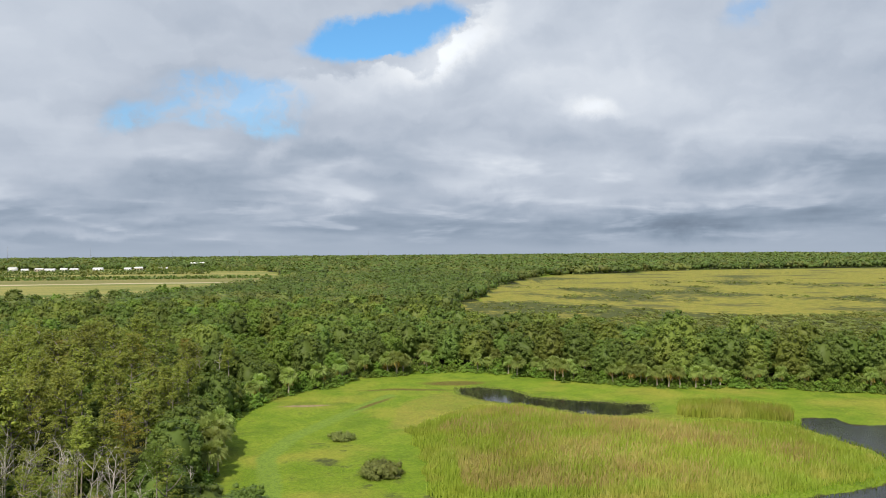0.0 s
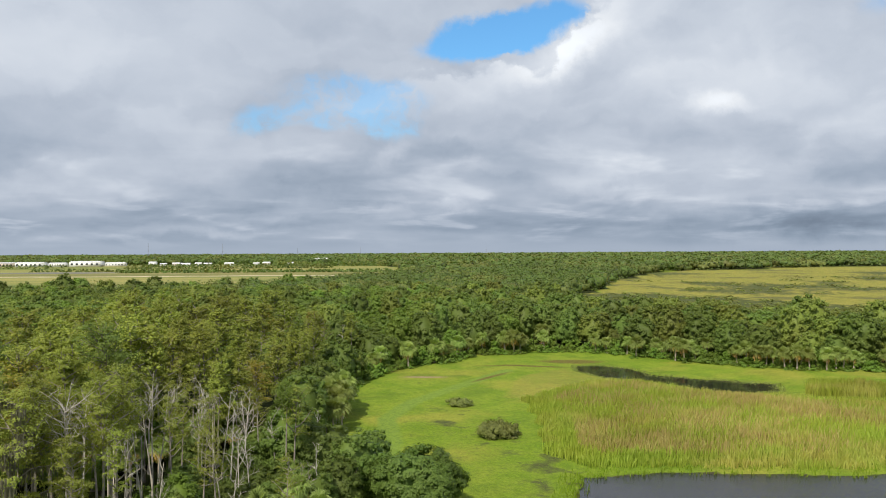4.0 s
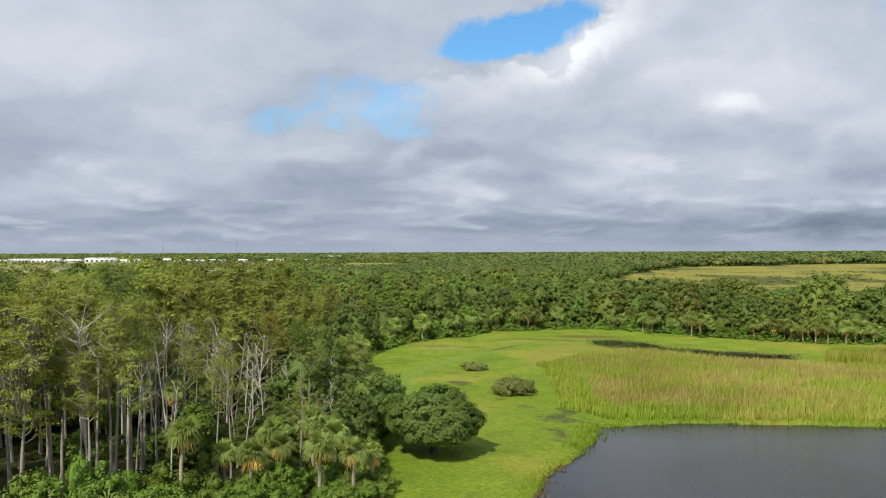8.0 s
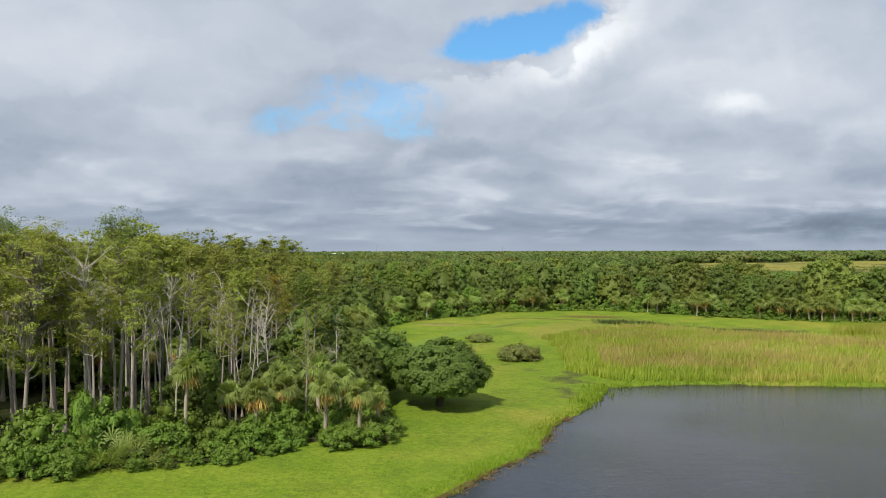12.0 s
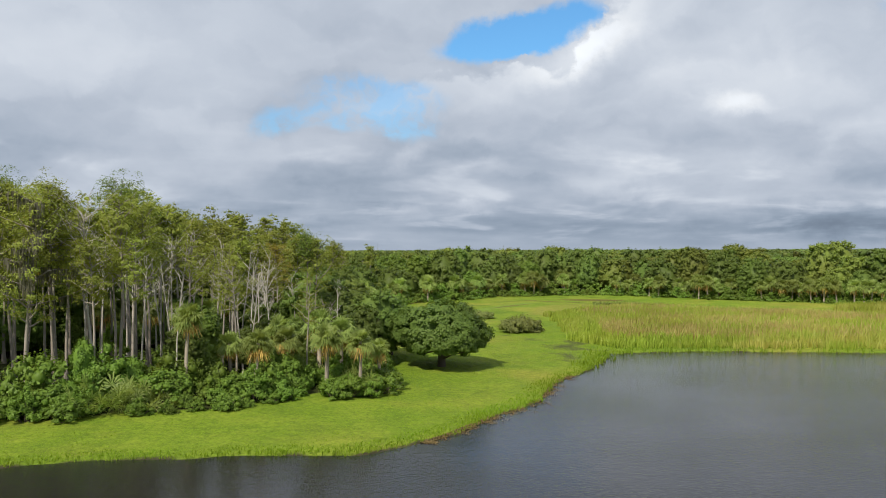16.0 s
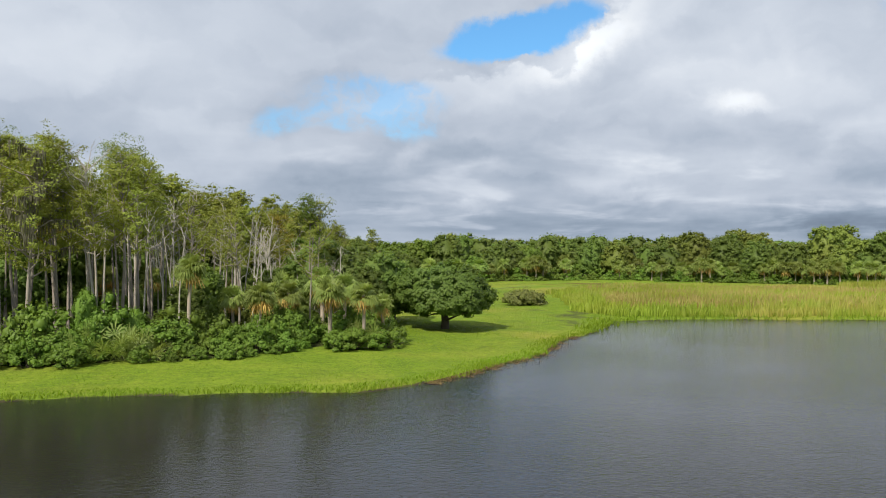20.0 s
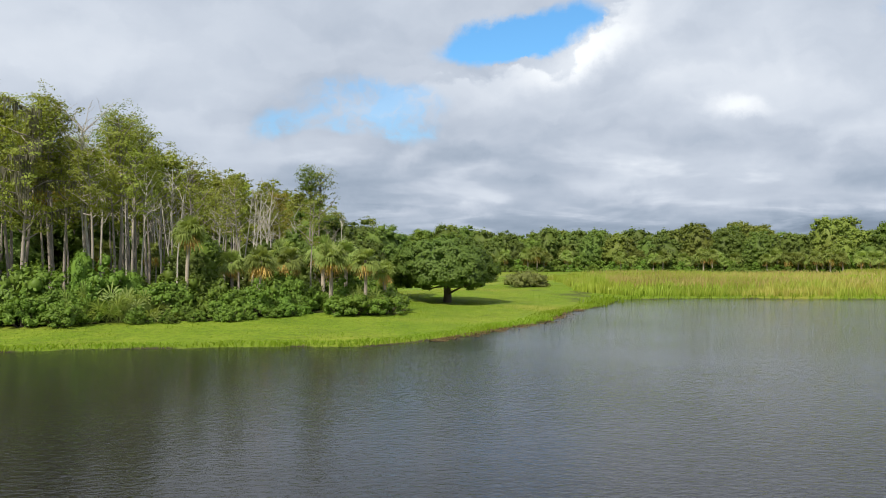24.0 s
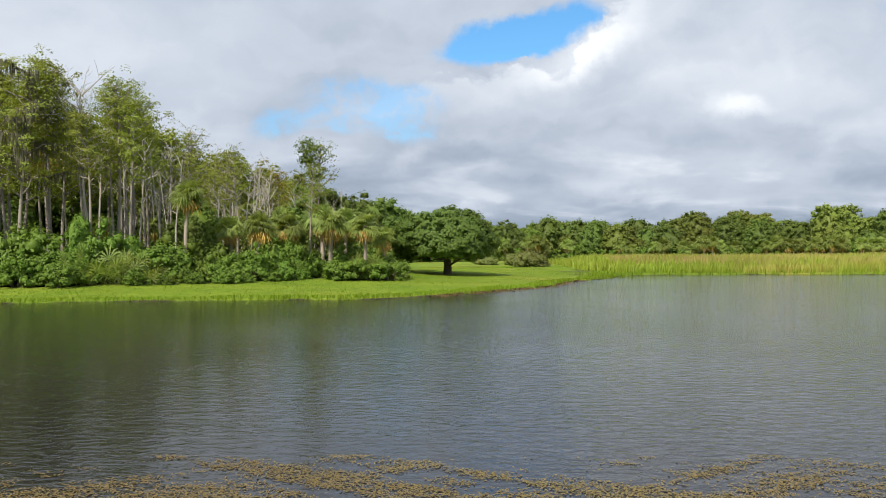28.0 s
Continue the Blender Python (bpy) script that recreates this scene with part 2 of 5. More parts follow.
M_MOSS = leaf_material("hanging_moss", (0.12, 0.12, 0.08), (0.22, 0.21, 0.15), 0.3, 0.9)
M_REED = leaf_material("reed_blades", (0.180, 0.238, 0.022), (0.325, 0.362, 0.062), 0.42, 0.5, patch=(0.34, 0.300, 0.085), patch_scale=0.06, patch_at=(0.46, 0.70))
M_REEDHEAD = leaf_material("brown_reed_heads", (0.325, 0.272, 0.085), (0.445, 0.375, 0.145), 0.35, 0.6, patch=(0.30, 0.30, 0.07), patch_scale=0.09, patch_at=(0.52, 0.66))
M_GRASS = leaf_material("grass_blades", (0.150, 0.250, 0.014), (0.235, 0.340, 0.026), 0.45, 0.6)
M_BARK = bark_material("grey_bark", (0.14, 0.12, 0.095), (0.40, 0.355, 0.30))
M_DEAD = bark_material("bleached_wood", (0.27, 0.245, 0.205), (0.60, 0.555, 0.48))
M_DARKBARK = bark_material("dark_bark", (0.045, 0.035, 0.026), (0.14, 0.115, 0.09))
M_PALMBARK = bark_material("palm_bark", (0.24, 0.20, 0.155), (0.50, 0.43, 0.35), 0.7)
M_WEED = leaf_material("floating_weed", (0.115, 0.084, 0.030), (0.225, 0.165, 0.062), 0.1, 0.7)
M_WHITE = plain_material("white_metal_wall", (0.78, 0.78, 0.76), 0.5, vary=0.08)
M_ROOF = plain_material("pale_metal_roof", (0.62, 0.62, 0.62), 0.45, vary=0.1)
M_TAN = plain_material("tan_stucco", (0.48, 0.42, 0.34), 0.8, vary=0.12)
M_GLASS = plain_material("dark_window", (0.03, 0.035, 0.04), 0.2, vary=0.2)
M_STEEL = plain_material("grey_steel", (0.35, 0.36, 0.38), 0.5, 0.6)


def water_material():
    m, nt, out = shell("lake_water")
    pos = node(nt, "ShaderNodeNewGeometry").outputs["Position"]
    r1 = node(nt, "ShaderNodeMapping", {0: pos, 2: (0, 0, radians(28)), 3: (1.1, 2.0, 1)}).outputs[0]
    r2 = node(nt, "ShaderNodeMapping", {0: pos, 2: (0, 0, radians(-14)), 3: (0.35, 0.6, 1)}).outputs[0]
    n1, n2 = fbm(nt, r1, 2.3, 3, 0.6, 2.0, 0.5), fbm(nt, r2, 1.0, 2, 0.5)
    calm = node(nt, "ShaderNodeMapRange", {0: node(nt, "ShaderNodeSeparateXYZ", {0: pos}).outputs[0], 1: -12.0, 2: 28.0, 3: 0.70, 4: 1.0}, interpolation_type="SMOOTHSTEP").outputs[0]     # sheltered by the wood
    calm = calc(nt, "MULTIPLY", calm, node(nt, "ShaderNodeMapRange", {0: node(nt, "ShaderNodeSeparateXYZ", {0: pos}).outputs[1], 1: 172.0, 2: 182.0, 3: 1.0, 4: 0.10}).outputs[0])     # the pond lies still
    gust = smooth(nt, fbm(nt, pos, 0.035, 3, 0.5), 0.35, 0.65)
    h = calc(nt, "ADD", calc(nt, "MULTIPLY", n1, calc(nt, "MULTIPLY_ADD", gust, 0.6, 0.5)), calc(nt, "MULTIPLY", n2, 0.45))
    bp = node(nt, "ShaderNodeBump", {"Strength": 0.6, "Distance": 0.072, "Height": calc(nt, "MULTIPLY", h, calm)}).outputs[0]
    c = mixed(nt, fbm(nt, pos, 0.05, 3), (0.009, 0.009, 0.009, 1), (0.019, 0.018, 0.019, 1))
    b = node(nt, "ShaderNodeBsdfPrincipled", {"Base Color": c, "Roughness": 0.07, "IOR": 1.33, "Normal": bp})
    nt.links.new(b.outputs[0], out.inputs[0])
    return m


def ground_material():
    """One sheet: short grass, with sedge, woodland floor, bare soil, a mown way and reed mud by the regions of the plan."""
    m, nt, out = shell("ground_cover")
    pos = node(nt, "ShaderNodeNewGeometry").outputs["Position"]
    n_big, n_mid, n_small, n_tiny = fbm(nt, pos, 0.03, 4, 0.6), fbm(nt, pos, 0.16, 5, 0.6), fbm(nt, pos, 0.9, 5, 0.65), fbm(nt, pos, 5.0, 4, 0.7)

    def attr(nm):
        a = node(nt, "ShaderNodeAttribute", attribute_name=nm).outputs["Fac"]
        a = calc(nt, "ADD", a, calc(nt, "MULTIPLY", calc(nt, "SUBTRACT", n_small, 0.5), 0.5))
        if nm == "scrub":
            a = calc(nt, "ADD", a, calc(nt, "MULTIPLY", calc(nt, "SUBTRACT", n_mid, 0.55), 2.4))
        return smooth(nt, a, 0.3, 0.7)

    grass = mixed(nt, smooth(nt, n_mid, 0.3, 0.7), (0.125, 0.205, 0.017, 1), (0.218, 0.285, 0.030, 1))
    grass = mixed(nt, smooth(nt, n_small, 0.35, 0.75), grass, (0.155, 0.240, 0.018, 1))
    grass = mixed(nt, calc(nt, "MULTIPLY", smooth(nt, n_big, 0.47, 0.64), 0.8), grass, (0.28, 0.280, 0.045, 1))
    grass = mixed(nt, calc(nt, "MULTIPLY", smooth(nt, fbm(nt, pos, 0.075, 5, 0.65), 0.50, 0.70), 0.55), grass, (0.085, 0.140, 0.016, 1))
    sedge = mixed(nt, smooth(nt, n_mid, 0.35, 0.65), (0.30, 0.265, 0.055, 1), (0.20, 0.215, 0.04, 1))
    sedge = mixed(nt, smooth(nt, fbm(nt, pos, 0.012, 5, 0.65), 0.52, 0.62), sedge, (0.13, 0.13, 0.045, 1))
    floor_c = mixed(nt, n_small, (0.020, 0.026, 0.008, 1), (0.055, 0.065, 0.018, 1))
    scrub = mixed(nt, n_small, (0.050, 0.065, 0.020, 1), (0.115, 0.130, 0.040, 1))
    soil = mixed(nt, n_small, (0.22, 0.17, 0.09, 1), (0.36, 0.29, 0.17, 1))
    way = mixed(nt, n_small, (0.15, 0.235, 0.030, 1), (0.19, 0.27, 0.045, 1))
    mud = mixed(nt, n_small, (0.03, 0.028, 0.016, 1), (0.09, 0.08, 0.04, 1))
    far = mixed(nt, smooth(nt, fbm(nt, node(nt, "ShaderNodeMapping", {0: pos, 3: (0.15, 1, 1)}).outputs[0], 0.012, 3), 0.38, 0.62), (0.30, 0.28, 0.09, 1), (0.15, 0.19, 0.05, 1))
    # across the far field: a sandy track, rough brown grass and a strip of standing water
    px, py = node(nt, "ShaderNodeSeparateXYZ", {0: pos}).outputs[:2]
    yy = calc(nt, "ADD", py, calc(nt, "MULTIPLY_ADD", fbm(nt, pos, 0.006, 3), 90.0, -45.0))

    def strip(y0, y1, soft=12.0):
        return calc(nt, "MULTIPLY", smooth(nt, yy, y0 - soft, y0 + soft), smooth(nt, yy, y1 + soft, y1 - soft))

    far = mixed(nt, calc(nt, "MULTIPLY", strip(1075, 1260, 25), 0.6), far, (0.21, 0.19, 0.08, 1))
    far = mixed(nt, strip(1040, 1068, 6), far, (0.52, 0.45, 0.30, 1))
    far = mixed(nt, calc(nt, "MULTIPLY", strip(1225, 1275, 10), smooth(nt, px, -430, -520)), far, (0.16, 0.165, 0.18, 1))
    rust = mixed(nt, n_small, (0.13, 0.15, 0.025, 1), (0.15, 0.095, 0.035, 1))
    c = grass
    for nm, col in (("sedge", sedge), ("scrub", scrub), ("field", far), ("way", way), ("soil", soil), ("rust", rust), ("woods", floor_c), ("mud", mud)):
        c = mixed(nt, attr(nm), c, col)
    c = mixed(nt, 1.0, c, ramp(nt, fbm(nt, pos, 1.7, 3, 0.7), [(0.3, (0.72, 0.74, 0.8)), (0.7, (1.2, 1.16, 1.1))]), "MULTIPLY")
    c = mixed(nt, 1.0, c, ramp(nt, n_tiny, [(0.25, (0.62, 0.62, 0.62)), (0.75, (1.25, 1.25, 1.25))]), "MULTIPLY")
    bp = node(nt, "ShaderNodeBump", {"Strength": 0.9, "Distance": 0.14, "Height": calc(nt, "ADD", n_tiny, n_small)}).outputs[0]
    b = node(nt, "ShaderNodeBsdfPrincipled", {"Base Color": c, "Roughness": 0.9, "Normal": bp, "Specular IOR Level": 0.1})
    nt.links.new(b.outputs[0], out.inputs[0])
    return m


M_WATER, M_GROUND = water_material(), ground_material()

# ---------------------------------------------------------------- plan
LAKE = [(-420, 40), (-120, 49), (-60, 53), (-30, 57), (-23.6, 59), (-16, 60), (-8, 60.2), (-4.5, 62.4), (-0.4, 67), (2.9, 73.3), (8, 81.4), (10.5, 92),
        (15.4, 101.6), (18.6, 109), (21, 117), (32, 120), (45, 119), (60, 117.5), (75, 120), (90, 124), (100, 135), (103, 146), (101.5, 157), (101.5, 166),
        (107, 175), (114, 174), (113, 166), (121, 165), (135, 170), (180, 165), (300, 140), (420, 60), (420, -160), (-420, -160)]
POND = [(38.3, 229), (44.4, 230), (51.6, 223), (54.5, 212.5), (62, 207), (69, 202.5), (80, 197), (77, 187), (67, 184.5), (58.6, 187.5), (53.5, 198), (46.4, 204), (40.8, 211), (37.2, 220)]
WOODS = [(-420, 62), (-120, 63), (-60, 65), (-36, 66.6), (-32, 67.8), (-26.6, 70.6), (-20, 71.8), (-13.2, 78.3), (-8.6, 80.2), (-6.4, 85.5), (-7.5, 94), (-12, 106), (-13.5, 118), (-16, 142), (-18, 166), (-17, 202), (-7, 227), (4, 234),
         (12.6, 251), (31, 259), (44, 258.5), (63, 241), (82, 222), (111, 213.5), (143, 196.5), (220, 185), (420, 120), (900, 100), (900, 200), (420, 225), (180, 225), (150, 262), (125, 310), (70, 335), (62, 400),
         (72, 470), (98, 575), (128, 640), (176, 822), (310, 1147), (680, 1401), (1100, 1415), (2600, 1500), (2600, 4900), (-2600, 4900), (-2600, 1900), (-632, 1900), (-390, 2000),
         (-91, 1650), (-48, 1200), (-48, 925), (-90, 829), (-115, 622), (-198, 553), (-420, 500), (-1500, 450)]
GLADE = [(-26, 296), (-28, 345), (-16, 333), (-13, 294)]
REEDS = [(18.5, 174), (18.8, 149), (16.8, 129), (23, 121.5), (32, 122.5), (45, 121.5), (60, 120), (75, 122.5), (89, 127), (97, 136), (99.5, 148), (98, 166), (80, 171), (68, 178), (57, 185), (49, 199), (36, 196)]
REEDS_BACK = [(80, 178), (86, 193), (107, 181), (103, 171)]
SEDGE = [(60, 330), (62, 400), (72, 470), (98, 575), (128, 640), (176, 822), (310, 1147), (680, 1401), (1100, 1415), (2600, 1500), (2600, 200), (900, 200), (420, 225), (180, 225), (150, 262), (125, 310)]
FIELD = [(-1500, 450), (-420, 500), (-198, 553), (-115, 622), (-90, 829), (-48, 925), (-48, 1200), (-91, 1650), (-390, 2000), (-632, 1900), (-2600, 1900), (-2600, 450)]
WAY = [(-7, 130), (-7.3, 138), (-9.2, 156), (-4.7, 173), (4.7, 191), (18.3, 217)]


def inside(poly, x, y):
    r = np.zeros(np.shape(x), bool)
    for (x0, y0), (x1, y1) in zip(poly, poly[1:] + poly[:1]):
        if y0 != y1:
            r ^= ((y0 > y) != (y1 > y)) & (x < (x1 - x0) * (y - y0) / (y1 - y0) + x0)
    return r


def gap_to(poly, x, y, closed=True):
    best = np.full(np.shape(x), 1e9)
    for (x0, y0), (x1, y1) in zip(poly, poly[1:] + (poly[:1] if closed else [])):
        ex, ey = x1 - x0, y1 - y0
        t = np.clip(((x - x0) * ex + (y - y0) * ey) / (ex * ex + ey * ey), 0, 1)
        best = np.minimum(best, np.hypot(x - x0 - t * ex, y - y0 - t * ey))
    return best


def wiggle(x, y, s, k=0.0):
    return np.sin(x * s + 1.3 + k) * np.cos(y * s * 0.83 + k) * 0.5 + np.sin(x * s * 2.3 + y * s * 1.7 + k) * 0.3 + np.sin(x * s * 4.7 - y * s * 3.9 + 2 + k) * 0.2


def depth_in(poly, x, y):
    """Metres inside the polygon (minus: outside)."""
    return np.where(inside(poly, x, y), 1, -1) * gap_to(poly, x, y)


def land(x, y):
    x, y = np.asarray(x, float), np.asarray(y, float)
    d = -np.maximum(depth_in(LAKE, x, y), depth_in(POND, x, y)) + 0.55 * wiggle(x, y, 0.45)
    up = 0.10 + 0.70 * np.clip((d - 0.5) / 17, 0, 1) + 0.10 * wiggle(x, y, 0.12) * np.clip(d / 10, 0, 1)
    down = -0.9 * np.clip(-d / 6, 0, 1) ** 0.8
    edge = np.clip(d / 0.9 + 0.5, 0, 1)
    return up * edge + down * (1 - edge)


def ground_at(x, y):
    return float(land(np.array([x]), np.array([y]))[0])


def spread(lo, hi, step, out_lo, out_hi):
    a = list(np.arange(lo, hi + 0.01, step))
    s, v = step, lo
    while v > out_lo:
        s *= 1.16
        v -= s
        a.insert(0, v)
    s, v = step, hi
    while v < out_hi:
        s *= 1.16
        v += s
        a.append(v)
    return np.array(a)


def mesh_of(name, verts, faces, mat, smooth_faces=False):
    me = bpy.data.meshes.new(name)
    if isinstance(faces, list):
        me.from_pydata(np.asarray(verts, float).tolist(), [], faces)
    else:
        n, k = faces.shape
        me.vertices.add(len(verts))
        me.vertices.foreach_set("co", np.ascontiguousarray(verts, np.float32).ravel())
        me.loops.add(n * k)
        me.loops.foreach_set("vertex_index", np.ascontiguousarray(faces, np.int32).ravel())
        me.polygons.add(n)
        me.polygons.foreach_set("loop_start", np.arange(0, n * k, k, dtype=np.int32))
        me.update(calc_edges=True)
    me.materials.append(mat)
    if smooth_faces:
        me.polygons.foreach_set("use_smooth", np.ones(len(me.polygons), bool))
    me.update()
    return me


def make_ground():
    xs, ys = spread(-60, 125, 1.25, -4900, 4900), spread(52, 262, 1.25, -2500, 4950)
    gx, gy = np.meshgrid(xs, ys)
    x, y = gx.ravel(), gy.ravel()
    z = land(x, y)
    nx, ny = len(xs), len(ys)
    i = np.arange(nx * ny).reshape(ny, nx)
    f = np.stack([i[:-1, :-1], i[:-1, 1:], i[1:, 1:], i[1:, :-1]], -1).reshape(-1, 4)
    ob = new("ground", mesh_of("ground", np.stack([x, y, z], 1), f, M_GROUND, True))

    def region(nm, v):
        a = ob.data.attributes.new(nm, "FLOAT", "POINT")
        a.data.foreach_set("value", np.clip(v, 0, 1).astype(np.float32))

    w = 1.2 * wiggle(x, y, 0.5)
    soft = 2.0
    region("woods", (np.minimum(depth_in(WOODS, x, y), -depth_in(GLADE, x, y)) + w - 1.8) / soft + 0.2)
    tall = [(13, 176), (19, 206), (34, 226), (50, 202), (44, 182), (28, 172)]
    region("sedge", np.maximum((depth_in(SEDGE, x, y) + 3 * w) / 8 + 0.5, np.clip(depth_in(tall, x, y) / 9 + 0.3, 0, 0.52)))
    tufts = np.maximum.reduce([0.62 - np.hypot((x - a) / 9.0, (y - b) / 9.0) * 0.45 for a, b in ((4.7, 166), (10.6, 139), (0.5, 150), (9, 128), (15, 112), (16, 124))])
    region("scrub", np.maximum(tufts, np.clip(depth_in(SEDGE, x, y) / 10 + 0.5, 0, 1) * np.clip(0.5 + np.maximum((430 - y - 0.1 * x + 30 * w) / 60, 0.35 + wiggle(x, y, 0.021, 0.7) * 1.6 - (y - 300) / 900), 0, 1)))
    region("field", (depth_in(FIELD, x, y) + 4 * w) / 20 + 0.5)
    region("way", 1.1 - gap_to(WAY, x, y, False) / 3.0)
    region("soil", 1.0 - np.hypot((x + 3) / 7.0, (y - 206.5) / 1.6) * 0.62)
    region("rust", 1.05 - np.minimum(np.minimum(np.hypot((x - 13.5) / 1.0 - (y - 206) * 0.62, (y - 206) / 8), np.hypot((x - 38) / 9, (y - 236) / 3)), np.hypot((x - 24) / 12, (y - 226) / 1.5)) * 0.55)
    d = np.maximum(depth_in(LAKE, x, y), depth_in(POND, x, y))
    region("mud", (d + 0.3 + 0.5 * w) / 1.2 + 0.35)
    return tagged(ob, "flat grassy shore, marsh and woodland ground", "ground", kind="structure")


make_ground()
sheet = bmesh.new()
bmesh.ops.create_grid(sheet, x_segments=8, y_segments=8, size=1.0, matrix=Matrix.Translation((0, 40, 0)) @ Matrix.Diagonal((420, 210, 1, 1)))
lake_mesh = bpy.data.meshes.new("water")
sheet.to_mesh(lake_mesh)
sheet.free()
lake_mesh.materials.append(M_WATER)
tagged(new("water", lake_mesh), "dark grey rippled lake water reflecting cloud", "lake", kind="structure")

# ---------------------------------------------------------------- plant building
RNG = np.random.default_rng(7)


def unit(v):
    return v / np.maximum(np.linalg.norm(v, axis=-1, keepdims=True), 1e-9)


def cards(pts, nrm, size, aspect=0.55, rng=RNG):
    """One small pointed leaf spray per point: four corners round it, across the normal."""
    n = len(pts)
    nrm = unit(nrm)
    t = unit(np.cross(nrm, rng.normal(size=(n, 3))))
    b = np.cross(nrm, t)
    s = (np.asarray(size) * rng.uniform(0.7, 1.35, n))[:, None]
    v = np.stack([pts + t * s, pts + b * s * aspect, pts - t * s * 0.8, pts - b * s * aspect], 1).reshape(-1, 3)
    return v, np.arange(4 * n).reshape(n, 4)


def clump_leaves(clumps, per, size, rng, up=0.5, wild=0.9, aspect=0.55, dense=False, whole=0.0):
    """Leaf sprays over ellipsoid clumps (x, y, z, rx, ry, rz)."""
    c = np.repeat(np.asarray(clumps, float), per, 0)
    n = len(c)
    d = unit(rng.normal(size=(n, 3)))
    d[:, 2] = np.where(d[:, 2] < -0.45, -d[:, 2], d[:, 2])
    r = rng.uniform(0.25, 1.0, n)[:, None] ** 0.45 if not dense else rng.uniform(0.50, 1.15, n)[:, None]
    pts = c[:, :3] + d * r * c[:, 3:]
    mid = np.average(np.asarray(clumps, float)[:, :3], 0) - np.array([0, 0, 0.5])
    nr = d * (0.8 - 0.35 * whole) + unit((pts - mid) * np.array([1, 1, 1.3])) * (0.6 + 0.6 * whole) + np.array([0, 0, up]) + rng.normal(size=(n, 3)) * wild * 0.48
    vf = cards(pts, nr, size, aspect, rng)
    return joined([vf, clump_cores(clumps, rng)]) if dense else vf


CUBE = [(x, y, z) for x in (-1, 0, 1) for y in (-1, 0, 1) for z in (-1, 0, 1) if (x, y, z) != (0, 0, 0)]


def round_cage():
    """A sphere of 24 four-sided faces."""
    at_i = {c: i for i, c in enumerate(CUBE)}
    f = []
    for ax in range(3):
        for sgn in (-1, 1):
            for a in (-1, 0):
                for b in (-1, 0):
                    q = []
                    for da, db in ((0, 0), (1, 0), (1, 1), (0, 1)):
                        c = [0, 0, 0]
                        c[ax], c[(ax + 1) % 3], c[(ax + 2) % 3] = sgn, a + da, b + db
                        q.append(at_i[tuple(c)])
                    f.append(q if sgn > 0 else q[::-1])
    return unit(np.array(CUBE, float)), np.array(f)


def clump_cores(clumps, rng, k=0.56):
    """The dense inside of each leaf clump, a lumpy rounded body."""
    v0, f0 = round_cage()
    c = np.asarray(clumps, float)
    n, m = len(c), len(v0)
    v = c[:, None, :3] + v0[None] * c[:, None, 3:] * k * rng.uniform(0.78, 1.15, (n, m, 1))
    f = f0[None] + (np.arange(n) * m)[:, None, None]
    return v.reshape(-1, 3), f.reshape(-1, 4)


def knot(clumps, rng, k):
    """A coarse rounded body inside each clump, so that little light comes through."""
    v0 = unit(np.array([(-1, -1, -1), (1, -1, -1), (1, 1, -1), (-1, 1, -1), (-1, -1, 1), (1, -1, 1), (1, 1, 1), (-1, 1, 1)], float))
    f0 = np.array([(0, 3, 2, 1), (4, 5, 6, 7), (0, 1, 5, 4), (1, 2, 6, 5), (2, 3, 7, 6), (3, 0, 4, 7)])
    c = np.asarray(clumps, float)
    n = len(c)
    a = rng.uniform(0, np.pi / 2, n)
    ca, sa = np.cos(a)[:, None], np.sin(a)[:, None]
    w = np.stack([v0[:, 0] * ca - v0[:, 1] * sa, v0[:, 0] * sa + v0[:, 1] * ca, np.repeat(v0[None, :, 2], n, 0)], -1)
    v = c[:, None, :3] + w * c[:, None, 3:] * k * rng.uniform(0.85, 1.2, (n, 8, 1))
    return v.reshape(-1, 3), (f0[None] + (np.arange(n) * 8)[:, None, None]).reshape(-1, 4)


def tube(path, radii, sides=6):
    path = np.asarray(path, float)
    k = len(path)
    tang = unit(np.gradient(path, axis=0))
    ref = np.array([0.31, 0.95, 0.05])
    a = unit(np.cross(tang, ref))
    b = np.cross(tang, a)
    ang = np.linspace(0, 2 * np.pi, sides, endpoint=False)
    ring = np.cos(ang)[None, :, None] * a[:, None] + np.sin(ang)[None, :, None] * b[:, None]
    v = (path[:, None] + ring * np.asarray(radii)[:, None, None]).reshape(-1, 3)
    i = np.arange(k * sides).reshape(k, sides)
    j = np.roll(i, -1, 1)
    f = np.stack([i[:-1], j[:-1], j[1:], i[1:]], -1).reshape(-1, 4)
    return v, f


def joined(pieces):
    vs, fs, o = [], [], 0
    for v, f in pieces:
        vs.append(v)
        fs.append(np.asarray(f) + o)
        o += len(v)
    return np.concatenate(vs), np.concatenate(fs)


def bent(start, way, length, rng, steps=5, wander=0.15, lift=0.0):
    p, d = np.array(start, float), unit(np.array(way, float))
    pts = [p.copy()]
    for i in range(steps):
        d = unit(d + rng.normal(size=3) * wander + np.array([0, 0, lift]))
        p = p + d * length / steps
        pts.append(p.copy())
    return np.array(pts)


def part(name, vf, material, parent, label="", smooth_faces=False):
    ob = new(name, mesh_of(name, vf[0], vf[1], material, smooth_faces))
    ob.parent = parent
    return tagged(ob, label) if label else ob


PROTOS = {}


def root_of(name, label, category, group=""):
    return tagged(new(name), label, category, group)


